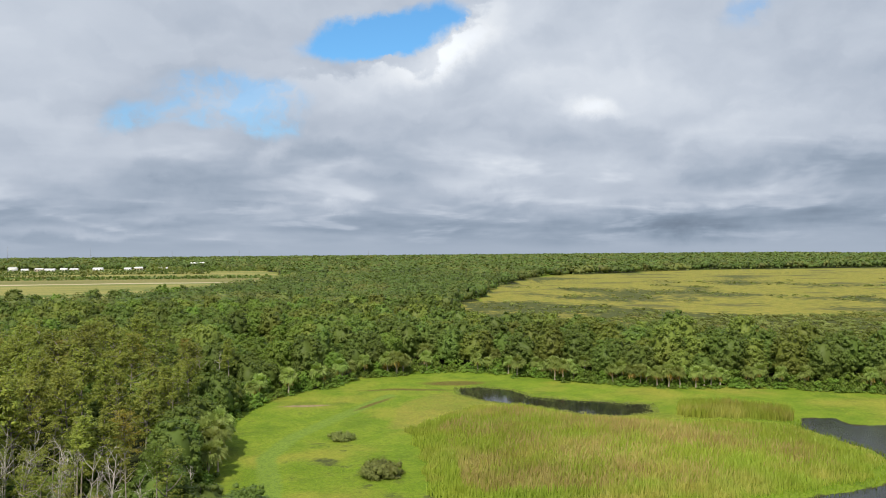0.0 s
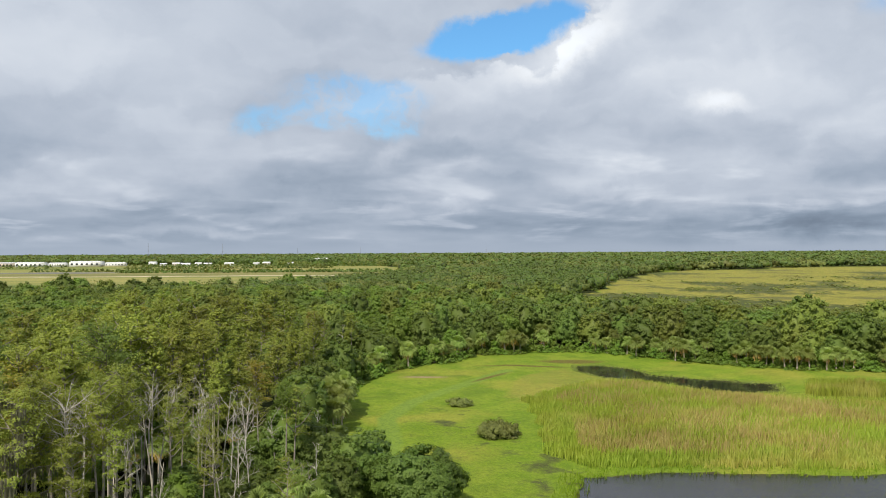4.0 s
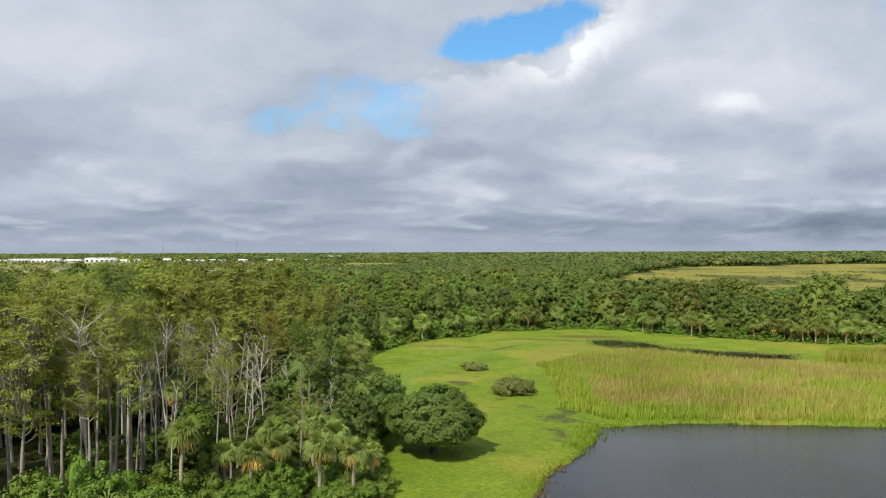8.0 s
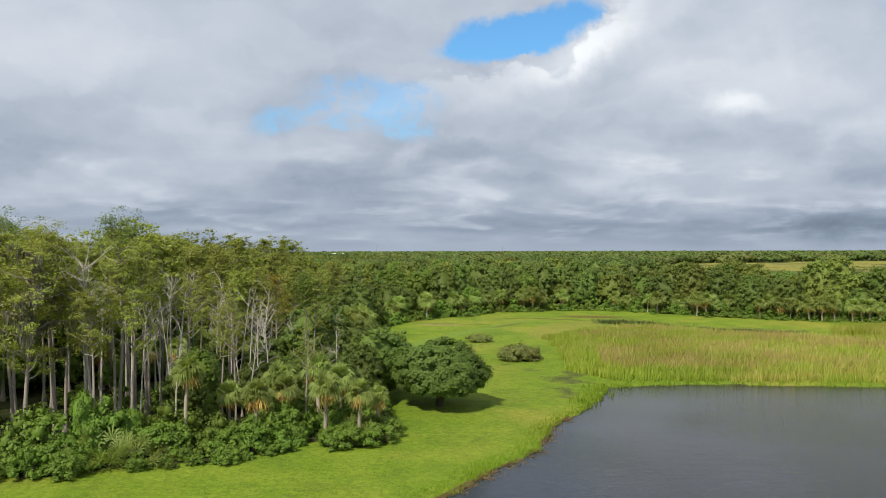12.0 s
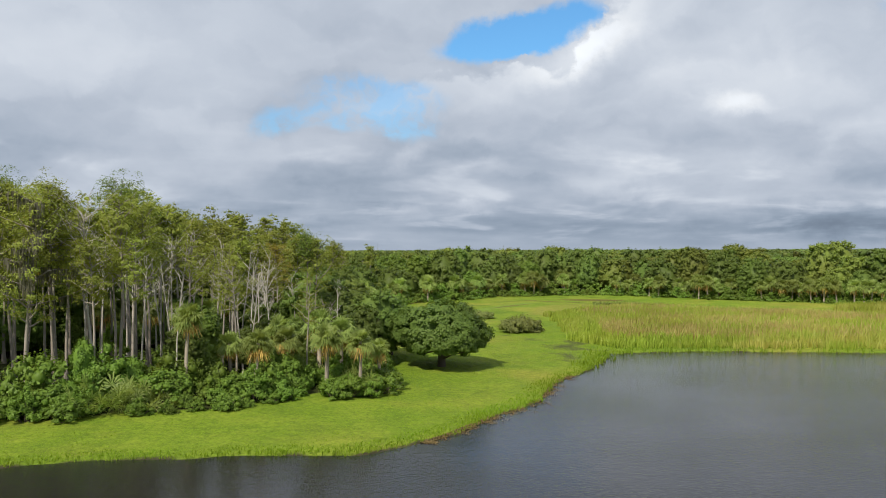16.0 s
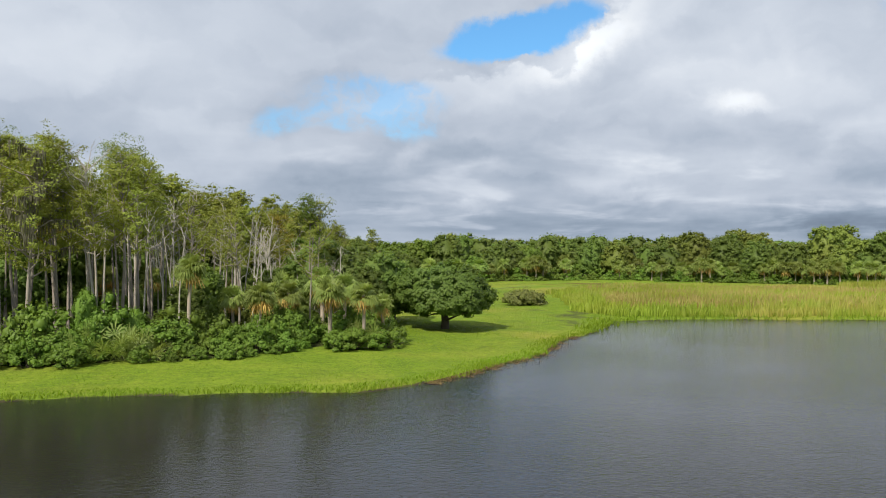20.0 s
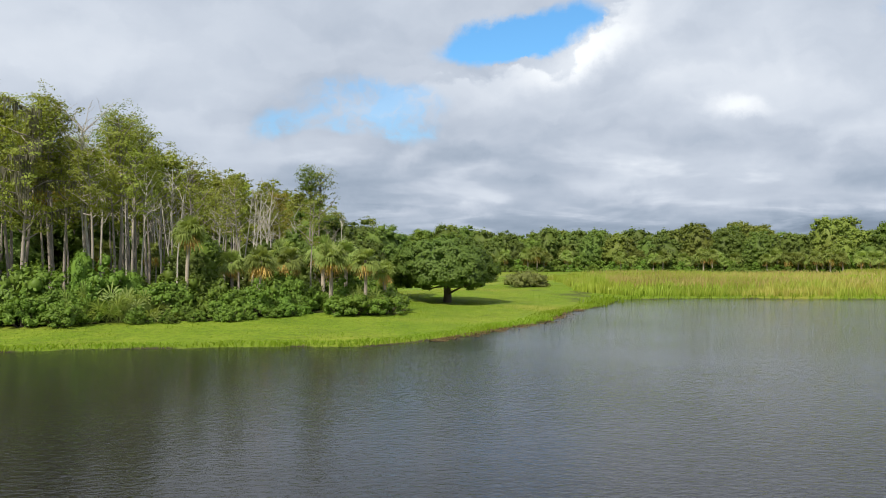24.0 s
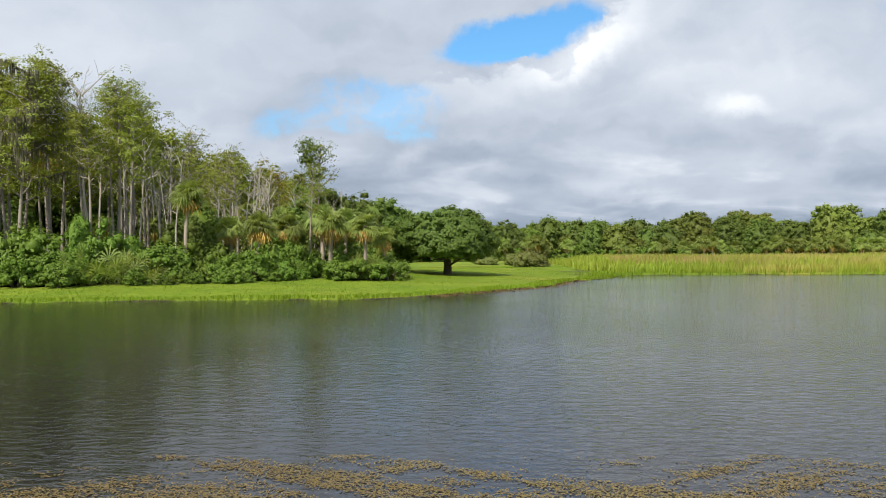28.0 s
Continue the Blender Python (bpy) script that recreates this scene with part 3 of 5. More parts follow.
def at(x, y, s=1.0, turn=0.0, sink=0.05, lean=0.0, z=None, tall=1.0):
    z = ground_at(x, y) - sink if z is None else z
    return Matrix.Translation((x, y, z)) @ Euler((radians(lean), 0, radians(turn))).to_matrix().to_4x4() @ Matrix.Diagonal((s, s, s * tall, 1))


USED = set()


def place(key, m):
    """The first use of a kind sets the built one down; later uses are copies with all parts."""
    ob = PROTOS[key]
    if key not in USED:
        USED.add(key)
        loc, rot, sc = m.decompose()
        ob.matrix_basis = Matrix.LocRotScale(loc, rot, sc)
        return ob
    return copy_thing(ob, m @ Matrix.Diagonal((1 / ob.scale[0], 1 / ob.scale[1], 1 / ob.scale[2], 1)))


def dome(d, h, r, low, lobes):
    """Where a crown's outline lies in the directions d: a flat-bottomed dome with a few bulges."""
    zc = h * (low + (1 - low) * 0.40)
    g = 0.74 + 0.31 * (np.clip(d @ lobes.T, 0, 1) ** 4).max(1)
    z = d[:, 2]
    flat = (1 - np.abs(z) ** 2.6) ** (1 / 2.6) / np.maximum(np.hypot(d[:, 0], d[:, 1]), 1e-6) * r * g * np.where(z > 0, 1 - 0.12 * z, 1.0)
    up = np.where(z > 0, h * 0.98 - zc, zc - low * h)
    return np.stack([d[:, 0] * flat, d[:, 1] * flat, zc + z * up * np.where(z > 0, g, 1.0)], 1)


def inner_crown(h, r, low, lobes, rng, k=0.80, rings=7, around=12):
    """The dense inside of a crown, a closed lumpy body."""
    e = np.linspace(-1.5, 1.5, rings)
    a = np.linspace(0, 2 * np.pi, around, endpoint=False)
    ee, aa = np.meshgrid(e, a, indexing="ij")
    d = np.stack([np.cos(aa) * np.cos(ee), np.sin(aa) * np.cos(ee), np.sin(ee)], -1).reshape(-1, 3)
    mid = np.array([0, 0, h * (low + (1 - low) * 0.40)])
    v = mid + (dome(d, h, r, low, lobes) - mid) * k * rng.uniform(0.82, 1.08, (len(d), 1))
    i = np.arange(rings * around).reshape(rings, around)
    j = np.roll(i, -1, 1)
    return v, np.stack([i[:-1], j[:-1], j[1:], i[1:]], -1).reshape(-1, 4)


def build_broadleaf(key, seed, h, r, leaf_mat, clumps, per, size, label, bark=None, low=0.25, name="broadleaf_tree", stick=7):
    rng = np.random.default_rng(seed)
    root = root_of(name, label, "tree", "woodland trees")
    trunk_r = (0.028 if name != "oak_tree" else 0.045) * h + 0.06
    stem = bent((0, 0, 0), (0, 0, 1), h * 0.62, rng, 5, 0.08)
    br = [tube(stem, np.linspace(trunk_r * 1.25, trunk_r * 0.5, len(stem)), stick)]
    lobes = unit(rng.normal(size=(9, 3)) + np.array([0, 0, 0.35]))
    n = clumps
    z = 1 - (np.arange(n) + 0.5) / n * 1.82
    a = np.arange(n) * 2.39996 + rng.normal(size=n) * 0.25
    q = np.sqrt(1 - z * z)
    d = unit(np.stack([np.cos(a) * q, np.sin(a) * q, z], 1) + rng.normal(size=(n, 3)) * 0.09)
    mid = np.array([0, 0, h * (low + (1 - low) * 0.40)])
    k = r * 2.1 / n ** 0.5 * rng.uniform(0.75, 1.35, n)
    c = mid + (dome(d, h, r, low, lobes) - mid) * ((1 - k / r * 0.75) * rng.uniform(0.90, 1.04, n))[:, None]
    cl = np.column_stack([c, k, k, k * 0.8])
    for i in range(0, n, max(1, n // (11 if stick > 4 else 3))):
        s = stem[rng.integers(1, len(stem))]
        p = bent(s, c[i] - s, np.linalg.norm(c[i] - s) * 0.95, rng, 4, 0.08)
        br.append(tube(p, np.linspace(trunk_r * 0.42, 0.03, len(p)), min(stick, 5)))
    part("trunk", joined(br), bark or M_DARKBARK, root, smooth_faces=True)
    part("crown", joined([clump_leaves(cl, per, size, rng, 0.35, 0.75, 0.62, whole=0.7), knot(cl, rng, 0.62), inner_crown(h, r, low, lobes, rng, 0.76, 9, 16)]), leaf_mat, root, smooth_faces=True)
    PROTOS[key] = root


def build_cypress(key, seed, h, r, leaf_mat, tiers, per, size, label, bare=0.45, flat=0.45, moss=0, stick=7):
    rng = np.random.default_rng(seed)
    root = root_of("cypress_tree", label, "tree", "cypress stand")
    stem = bent((0, 0, 0), (rng.normal() * 0.02, rng.normal() * 0.02, 1), h * 0.96, rng, 9, 0.022)
    rad = np.linspace(0.0105 * h, 0.035, len(stem))
    rad[0] *= 1.9
    cl, br, ms = [], [tube(stem, rad, stick)], []
    for i in range(tiers):
        f = (i + rng.random()) / tiers
        t = bare + (0.93 - bare) * f
        a = np.array([np.interp(t * h, stem[:, 2], stem[:, k]) for k in range(3)])
        az = i * 2.4 + rng.normal() * 0.5
        ln = r * rng.uniform(0.45, 1.12) * (1.1 - 0.62 * f ** 2) * (0.7 if f < 0.15 else 1.0)
        way = np.array([np.cos(az), np.sin(az), rng.uniform(0.10, 0.75) + 0.45 * f])
        p = bent(a, way, ln, rng, 5, 0.17, 0.03)
        br.append(tube(p if stick > 4 else p[::2], np.linspace(0.095, 0.022, len(p))[::1 if stick > 4 else 2], 4 if stick > 4 else 3))
        for j, q in enumerate(p[2:]):
            for _ in range(2):
                k = rng.uniform(0.09, 0.19) * r
                cl.append((*(q + rng.normal(size=3) * (0.11 * r, 0.11 * r, 0.09 * r)), k * 1.2, k * 1.2, k * flat * 1.5))
        if moss and rng.random() < 0.5:
            for q in p[1:]:
                ms.append(q)
    for _ in range(7):
        k = rng.uniform(0.10, 0.18) * r
        cl.append((*(stem[-1] + rng.normal(size=3) * (0.16 * r, 0.16 * r, 0.14 * r)), k, k, k * 0.9))
    part("trunk", joined(br), M_BARK, root)
    sprays = clump_leaves(cl, per, size, rng, 0.45, 1.0, 0.42, whole=0.5)
    part("crown", sprays if stick > 5 else joined([sprays, knot(cl, rng, 0.40)]), leaf_mat, root, smooth_faces=True)
    if ms:
        c = np.repeat(np.array(ms), 22, 0)
        n = len(c)
        drop = rng.uniform(0.2, 1.7, n)
        c = c + rng.normal(size=(n, 3)) * np.array([0.25, 0.25, 0.05])
        w = rng.uniform(0.03, 0.07, n)
        az = rng.uniform(0, np.pi, n)
        o = np.stack([np.cos(az) * w, np.sin(az) * w, np.zeros(n)], 1)
        dn = np.stack([rng.normal(size=n) * 0.05, rng.normal(size=n) * 0.05, -drop], 1)
        v = np.stack([c - o, c + o, c + dn * 0.6 + o * 0.7, c + dn], 1).reshape(-1, 3)
        part("hanging_moss", (v, np.arange(4 * n).reshape(n, 4)), M_MOSS, root, "grey-green hanging moss strands")
    PROTOS[key] = root


def build_snag(key, seed, h, r, branches, label, lean=0.03, top=0.98, mat=None, low=0.5):
    rng = np.random.default_rng(seed)
    root = root_of("dead_tree", label, "dead tree", "dead trees")
    stem = bent((0, 0, 0), (rng.normal() * lean, rng.normal() * lean, 1), h * top, rng, 9, 0.03)
    part("trunk", tube(stem, np.linspace(0.0088 * h, 0.03 if branches else 0.08, len(stem)) * np.r_[1.7, np.ones(9)], 7), mat or M_DEAD, root, smooth_faces=True)
    if branches:
        for i in range(branches):
            br = []
            t = low + (0.97 - low) * rng.random()
            a = np.array([np.interp(t * h, stem[:, 2], stem[:, k]) for k in range(3)])
            az = rng.uniform(0, 2 * np.pi)
            way = np.array([np.cos(az), np.sin(az), rng.uniform(0.5, 1.7)])
            p = bent(a, way, r * rng.uniform(0.5, 1.2), rng, 5, 0.2, 0.05)
            br.append(tube(p, np.linspace(0.012 * r + 0.015, 0.012, len(p)), 4))
            for k in range(3):
                e = p[rng.integers(2, 5)]
                tw = bent(e, unit(way) + rng.normal(size=3) * 0.6, r * rng.uniform(0.2, 0.5), rng, 3, 0.25)
                br.append(tube(tw, np.linspace(0.028, 0.009, len(tw)), 3))
            part("limb", joined(br), mat or M_DEAD, root)
    PROTOS[key] = root


def fan_frond(origin, way, stalk, size, rng, droop=0.35, leaflets=18):
    """A fan palm frond: a stalk and pointed leaflets spread round its tip, their ends hanging."""
    way = unit(np.array(way, float))
    tip = np.array(origin) + way * stalk + np.array([0, 0, -0.10 * stalk])
    side = unit(np.cross(way, np.array([0, 0, 1.0])) + 1e-6)
    nrm = np.cross(side, way)
    spin = rng.uniform(-0.7, 0.7)
    side = side * np.cos(spin) + nrm * np.sin(spin)
    nrm = np.cross(side, way)
    pieces = [tube(np.array([origin, (np.array(origin) + tip) / 2 + np.array([0, 0, 0.05]), tip]), [0.03, 0.022, 0.015], 3)]
    ang = np.linspace(-2.1, 2.1, leaflets) + rng.normal(size=leaflets) * 0.05
    d = np.cos(ang)[:, None] * way + np.sin(ang)[:, None] * side + nrm * 0.22 * np.cos(ang * 0.7)[:, None]
    ln = size * (0.72 + 0.28 * np.cos(ang)) * rng.uniform(0.9, 1.1, leaflets)
    acr = unit(np.cross(d, nrm + rng.normal(size=(leaflets, 3)) * 0.2))
    w = 0.052 * size
    m = tip + d * (ln * 0.58)[:, None]
    e = tip + d * ln[:, None] + np.array([0, 0, -1.0]) * (droop * ln * rng.uniform(0.6, 1.3, leaflets))[:, None]
    v = np.stack([np.repeat(tip[None], leaflets, 0), m + acr * w, e, m - acr * w], 1).reshape(-1, 3)
    pieces.append((v, np.arange(4 * leaflets).reshape(-1, 4)))
    return joined(pieces)


def build_palm(key, seed, h, crown, fronds, dead, label, boots=True):
    rng = np.random.default_rng(seed)
    root = root_of("cabbage_palm", label, "palm tree", "fan palms")
    stem = bent((0, 0, 0), (rng.normal() * 0.05, rng.normal() * 0.05, 1), h, rng, 8, 0.02)
    rad = np.full(len(stem), 0.17) + rng.uniform(-0.012, 0.012, len(stem))
    rad[0], rad[-2:] = 0.24, (0.22, 0.15)
    part("trunk", tube(stem, rad, 8), M_PALMBARK, root, smooth_faces=True)
    head = stem[-1]
    lv = []
    for i in range(fronds):
        e = np.arcsin(rng.uniform(-0.62, 0.97))
        az = i * 2.4 + rng.normal() * 0.2
        way = (np.cos(az) * np.cos(e), np.sin(az) * np.cos(e), np.sin(e))
        lv.append(fan_frond(head, way, crown * rng.uniform(0.30, 0.48), crown * rng.uniform(0.55, 0.72), rng, 0.55 if e < 0.5 else 0.30, 25))
    part("crown", joined(lv), M_PALM, root)
    if dead:
        lv = []
        for i in range(dead):
            az = i * 2.4 + rng.normal() * 0.3
            e = rng.uniform(-1.35, -0.45)
            way = (np.cos(az) * np.cos(e), np.sin(az) * np.cos(e), np.sin(e))
            lv.append(fan_frond(head + np.array([0, 0, -0.15]), way, crown * rng.uniform(0.3, 0.45), crown * rng.uniform(0.42, 0.6), rng, 0.6, 11))
        part("dead_skirt", joined(lv), M_DEADPALM, root, "brown dead fronds hanging below the crown")
    PROTOS[key] = root


def build_palmetto(key, seed, r, fronds, label):
    rng = np.random.default_rng(seed)
    root = root_of("saw_palmetto", label, "palmetto", "palmettos")
    lv = []
    for i in range(fronds):
        e, az = rng.uniform(0.25, 1.4), i * 2.4 + rng.normal() * 0.3
        o = np.array([rng.normal() * 0.35 * r, rng.normal() * 0.35 * r, 0.05])
        lv.append(fan_frond(o, (np.cos(az) * np.cos(e), np.sin(az) * np.cos(e), np.sin(e)), r * rng.uniform(0.5, 0.9), r * rng.uniform(0.42, 0.6), rng, 0.25, 11))
    part("crown", joined(lv), M_PALM, root)
    PROTOS[key] = root


def build_shrub(key, seed, r, h, mat, clumps, per, size, label, name="shrub", category="shrub", group="thicket shrubs", dense=True):
    rng = np.random.default_rng(seed)
    root = root_of(name, label, category, group)
    cl, st = [], []
    for i in range(clumps):
        a, q = rng.uniform(0, 2 * np.pi), rng.random() ** 0.5
        k = r * rng.uniform(0.16, 0.32)
        c = np.array([np.cos(a) * q * r * 0.80, np.sin(a) * q * r * 0.80, h * rng.uniform(0.12, 0.88) * (1.05 - 0.45 * q)])
        cl.append((*c, k, k, min(k * 0.8, c[2])))
        if i % 3 == 0:
            p = bent((c[0] * 0.25, c[1] * 0.25, 0), c - np.array([c[0] * 0.25, c[1] * 0.25, 0]), np.linalg.norm(c) * 0.9, rng, 3, 0.12)
            st.append(tube(p, np.linspace(0.05, 0.02, len(p)), 4))
    part("stem", joined(st), M_DARKBARK, root)
    part("foliage", clump_leaves(cl, per, size, rng, 0.5, 0.9, 0.6, dense), mat, root, smooth_faces=True)
    PROTOS[key] = root


def build_plants():
    # near kinds, fine leaves
    for i in range(3):
        build_cypress("cyp%d" % i, 20 + i, 20.0, 3.6 + 0.4 * i, M_OLIVE, 26, 23, 0.14, "tall slim cypress with thin olive-green crown", 0.56, 0.45, 0)
        build_cypress("mid_cyp%d" % i, 24 + i, 20.0, 4.2 + 0.4 * i, M_OLIVE, 24, 14, 0.21, "tall slim cypress with thin olive-green crown", 0.46, 0.5, 0, 5)
    build_cypress("cyp_moss", 31, 20.0, 4.8, M_OLIVE, 28, 30, 0.135, "tall cypress hung with grey moss at the grove's edge", 0.34, 0.40, 1)
    build_cypress("cyp_rust", 33, 19.0, 4.2, M_RUST, 24, 18, 0.20, "cypress with rusty orange-brown foliage", 0.5, 0.45, 0)
    build_cypress("cyp_dark", 36, 22.0, 5.0, M_OAK, 34, 34, 0.145, "tall dark green tree with a dense flat top", 0.58, 0.6, 0)
    build_cypress("airy", 37, 15.4, 3.2, M_PINE, 12, 30, 0.13, "tall thin tree with a small airy light green top", 0.72, 0.6, 0)
    build_cypress("cyp_bare", 35, 18.0, 3.4, M_OLIVE, 14, 18, 0.13, "half-bare cypress with pale trunk and few needles", 0.55, 0.4, 0)
    for i in range(3):
        build_snag("snag%d" % i, 40 + i, 16.0, 3.0, 9 + 2 * i, "bleached bare dead cypress with forked limbs", 0.03)
    build_snag("snag_big", 47, 18.5, 5.0, 16, "tall white dead cypress with spread bare limbs", 0.01, low=0.68)
    build_snag("pole", 48, 11.0, 1.0, 0, "broken leaning pale dead trunk without limbs", 0.05)
    build_snag("brush", 49, 6.0, 2.6, 24, "dead grey-brown brushy tree without leaves", 0.05, mat=M_BARK, low=0.25)
    build_broadleaf("oak_lone", 50, 8.0, 6.3, M_OAK, 300, 80, 0.145, "round dark green oak standing alone on the grass", M_DARKBARK, 0.15, "oak_tree")
    for i in range(3):
        build_broadleaf("oak%d" % i, 51 + i, 11.0, 5.2, M_OAK, 150, 32, 0.165, "dense dark green broadleaf tree in the woodland", M_DARKBARK, 0.05)
    build_broadleaf("fresh0", 56, 7.0, 2.9, M_VINE, 54, 66, 0.135, "bright green vine-grown small tree", M_DARKBARK, 0.05)
    build_palm("palm_tall", 60, 7.5, 1.7, 40, 9, "slender fan palm with bare trunk and shaggy crown")
    build_palm("palm0", 61, 5.0, 1.6, 34, 22, "fan palm with brown dead skirt in the thicket")
    build_palm("palm1", 62, 4.6, 1.6, 38, 14, "fan palm with full green crown in the thicket")
    build_palmetto("palmetto0", 64, 2.6, 26, "grey-green saw palmetto clump at the wood's edge")
    build_palmetto("palmetto1", 65, 1.8, 20, "grey-green saw palmetto clump at the wood's edge")
    for i in range(3):
        build_shrub("shrub%d" % i, 70 + i, 2.3, 2.6 + 0.5 * i, M_VINE, 40, 46, 0.11, "bright green vine-covered shrub at the wood's edge")
    build_shrub("lawn_bush", 75, 3.9, 2.4, M_SCRUB, 64, 76, 0.13, "low grey-green bush on the open grass", "bush", "bush", "lawn bushes")
    # farther kinds, coarser leaves
    for i in range(4):
        build_broadleaf("far_oak%d" % i, 80 + i, 12.0, 5.6, M_OAK, 120, 25, 0.225, "dense dark green broadleaf tree in the woodland", M_DARKBARK, 0.0, stick=4)
    for i in range(3):
        build_broadleaf("far_fresh%d" % i, 85 + i, 11.6, 5.0, M_PINE, 112, 25, 0.225, "fresh green rounded tree in the woodland", M_DARKBARK, 0.0, stick=4)
    for i in range(3):
        build_broadleaf("far_cyp%d" % i, 90 + i, 13.0, 4.9, M_OLIVE_BACK, 130, 22, 0.215, "olive-green feathery cypress in the woodland", M_BARK, 0.05, "cypress_tree", 4)
    build_broadleaf("far_rust", 94, 12.5, 4.6, M_RUST, 120, 21, 0.215, "brownish cypress in the woodland", M_BARK, 0.05, "cypress_tree", 4)
    for i in range(2):
        build_broadleaf("dist_oak%d" % i, 120 + i, 12.0, 5.6, M_OAK, 70, 15, 0.36, "dense dark green broadleaf tree in the woodland", M_DARKBARK, 0.0, stick=4)
        build_broadleaf("dist_fresh%d" % i, 123 + i, 11.6, 5.0, M_PINE, 66, 15, 0.36, "fresh green rounded tree in the woodland", M_DARKBARK, 0.0, stick=4)
        build_broadleaf("dist_cyp%d" % i, 126 + i, 13.0, 5.0, M_OLIVE_BACK, 72, 14, 0.36, "olive-green feathery cypress in the woodland", M_BARK, 0.05, "cypress_tree", 4)
    build_palm("far_palm0", 95, 3.9, 2.0, 38, 4, "fan palm with shaggy crown on the far wood's edge")
    build_palm("far_palm1", 96, 3.3, 1.9, 36, 4, "fan palm with shaggy crown on the far wood's edge")
    build_shrub("far_shrub", 97, 3.0, 3.2, M_VINE, 12, 40, 0.22, "green shrub along the far wood's edge")
    build_shrub("far_scrub", 98, 3.2, 2.0, M_SCRUB, 7, 16, 0.40, "low grey-green marsh shrub", group="marsh shrubs", dense=False)


build_plants()
PICK = random.Random(11)
TAKEN = []


def free(x, y, r):
    for a, b, q in TAKEN:
        if (a - x) ** 2 + (b - y) ** 2 < max(r, q) ** 2:
            return False
    TAKEN.append((x, y, r))
    return True


ROOM = {"broadleaf_tree": 290, "cypress_tree": 290, "shrub": 290, "cabbage_palm": 200}
REST = []


def put(key, x, y, s=1.0, tall=1.0, lean=0.0, turn=None):
    """Sets a plant down: the nearest of each kind one by one, the rest of it joined later."""
    m = at(x, y, s, PICK.uniform(0, 360) if turn is None else turn, 0.05, lean, None, tall)
    kind = PROTOS[key].name.split(".")[0]
    if kind in ROOM:
        if ROOM[kind] <= 0:
            REST.append((key, m))
            return
        ROOM[kind] -= 1
    place(key, m)


def plant_named():
    """The plants that can be told apart along the near shore."""
    put("oak_lone", -1.8, 100.3, turn=20)
    TAKEN.append((-1.8, 100.3, 7))
    put("lawn_bush", 10.6, 141.0, 1.08, 1.1)
    put("lawn_bush", 4.7, 169.0, 0.78, 0.9)
    for key, x, y, s in (("palm_tall", -24.3, 77.2, 1.0), ("palm0", -21.5, 81, 0.95), ("palm1", -19.0, 80, 1.08), ("palm0", -16.6, 83.5, 1.0), ("palm1", -12.6, 82.5, 1.15),
                         ("palm0", -11.6, 86, 1.1), ("palm0", -9.1, 81.3, 1.0), ("palm1", -7.4, 84, 0.88), ("palm1", -17.8, 87, 1.2), ("palm0", -14.6, 90, 1.2)):
        put(key, x, y, s)
        TAKEN.append((x, y, 1.4))
    for key, x, y, s in (("palmetto0", -30.2, 72.2, 1.2), ("palmetto0", -28.6, 72.8, 1.0), ("palmetto1", -27.6, 77, 1.1), ("palmetto1", -25.8, 75, 1.0), ("palmetto0", -35.5, 72.5, 1.0), ("palmetto1", -39.5, 72.5, 1.1), ("palmetto1", -32.5, 78, 1.2), ("palmetto0", -29, 80, 1.2)):
        put(key, x, y, s)
    for key, x, y, s, tall in (("cyp_moss", -38.0, 75.2, 0.96, 1.0), ("snag_big", -33.8, 80.3, 0.94, 1.0), ("cyp1", -33.4, 84.5, 0.97, 1.0), ("cyp0", -33.2, 88, 0.90, 1.05), ("cyp2", -33.6, 92.5, 0.95, 1.0),
                               ("cyp1", -36.4, 78.2, 0.97, 1.0), ("pole", -32.3, 93, 1.0, 1.0), ("cyp0", -43.0, 80, 1.04, 1.0), ("cyp_rust", -44.7, 94, 1.02, 1.0), ("cyp_bare", -31.0, 98, 0.92, 1.0),
                               ("snag0", -31.5, 94.5, 0.95, 1.05), ("snag1", -29.4, 104, 0.92, 1.0), ("snag2", -33.5, 100, 0.98, 1.0), ("snag0", -24.4, 100, 0.80, 1.0), ("cyp_bare", -26.6, 100, 0.80, 1.0),
                               ("snag1", -20.8, 95, 0.68, 1.0), ("snag2", -22.6, 97, 0.70, 1.0), ("brush", -14.6, 90.5, 1.1, 1.0), ("cyp_bare", -16.9, 101, 0.86, 1.0), ("snag0", -13.2, 94.2, 0.60, 1.0),
                               ("cyp_bare", -36.0, 90, 0.95, 1.0), ("cyp_bare", -34.6, 96, 0.95, 1.0), ("snag2", -38.4, 92, 0.98, 1.0), ("cyp_bare", -29.0, 93, 0.84, 1.0), ("snag1", -24.0, 106, 0.85, 1.0), ("snag0", -27.5, 108, 0.86, 1.0),
                               ("cyp_bare", -39.0, 85, 0.98, 1.0), ("snag1", -36.8, 84.5, 0.9, 1.0), ("cyp_dark", -41.2, 107, 1.02, 1.0), ("cyp_dark", -50, 96, 1.0, 1.0), ("airy", -17.9, 101.5, 1.0, 1.0), ("oak0", -17.8, 108, 0.98, 1.08), ("oak2", -13.6, 106, 0.96, 1.0), ("oak1", -9.6, 103.5, 0.80, 1.08), ("oak0", -11.0, 98.5, 0.66, 1.05), ("oak2", -8.6, 110, 0.78, 1.0)):
        put(key, x, y, s, tall)
        TAKEN.append((x, y, 1.6))
    put("fresh0", -33.0, 75.5, 0.52, 1.75)
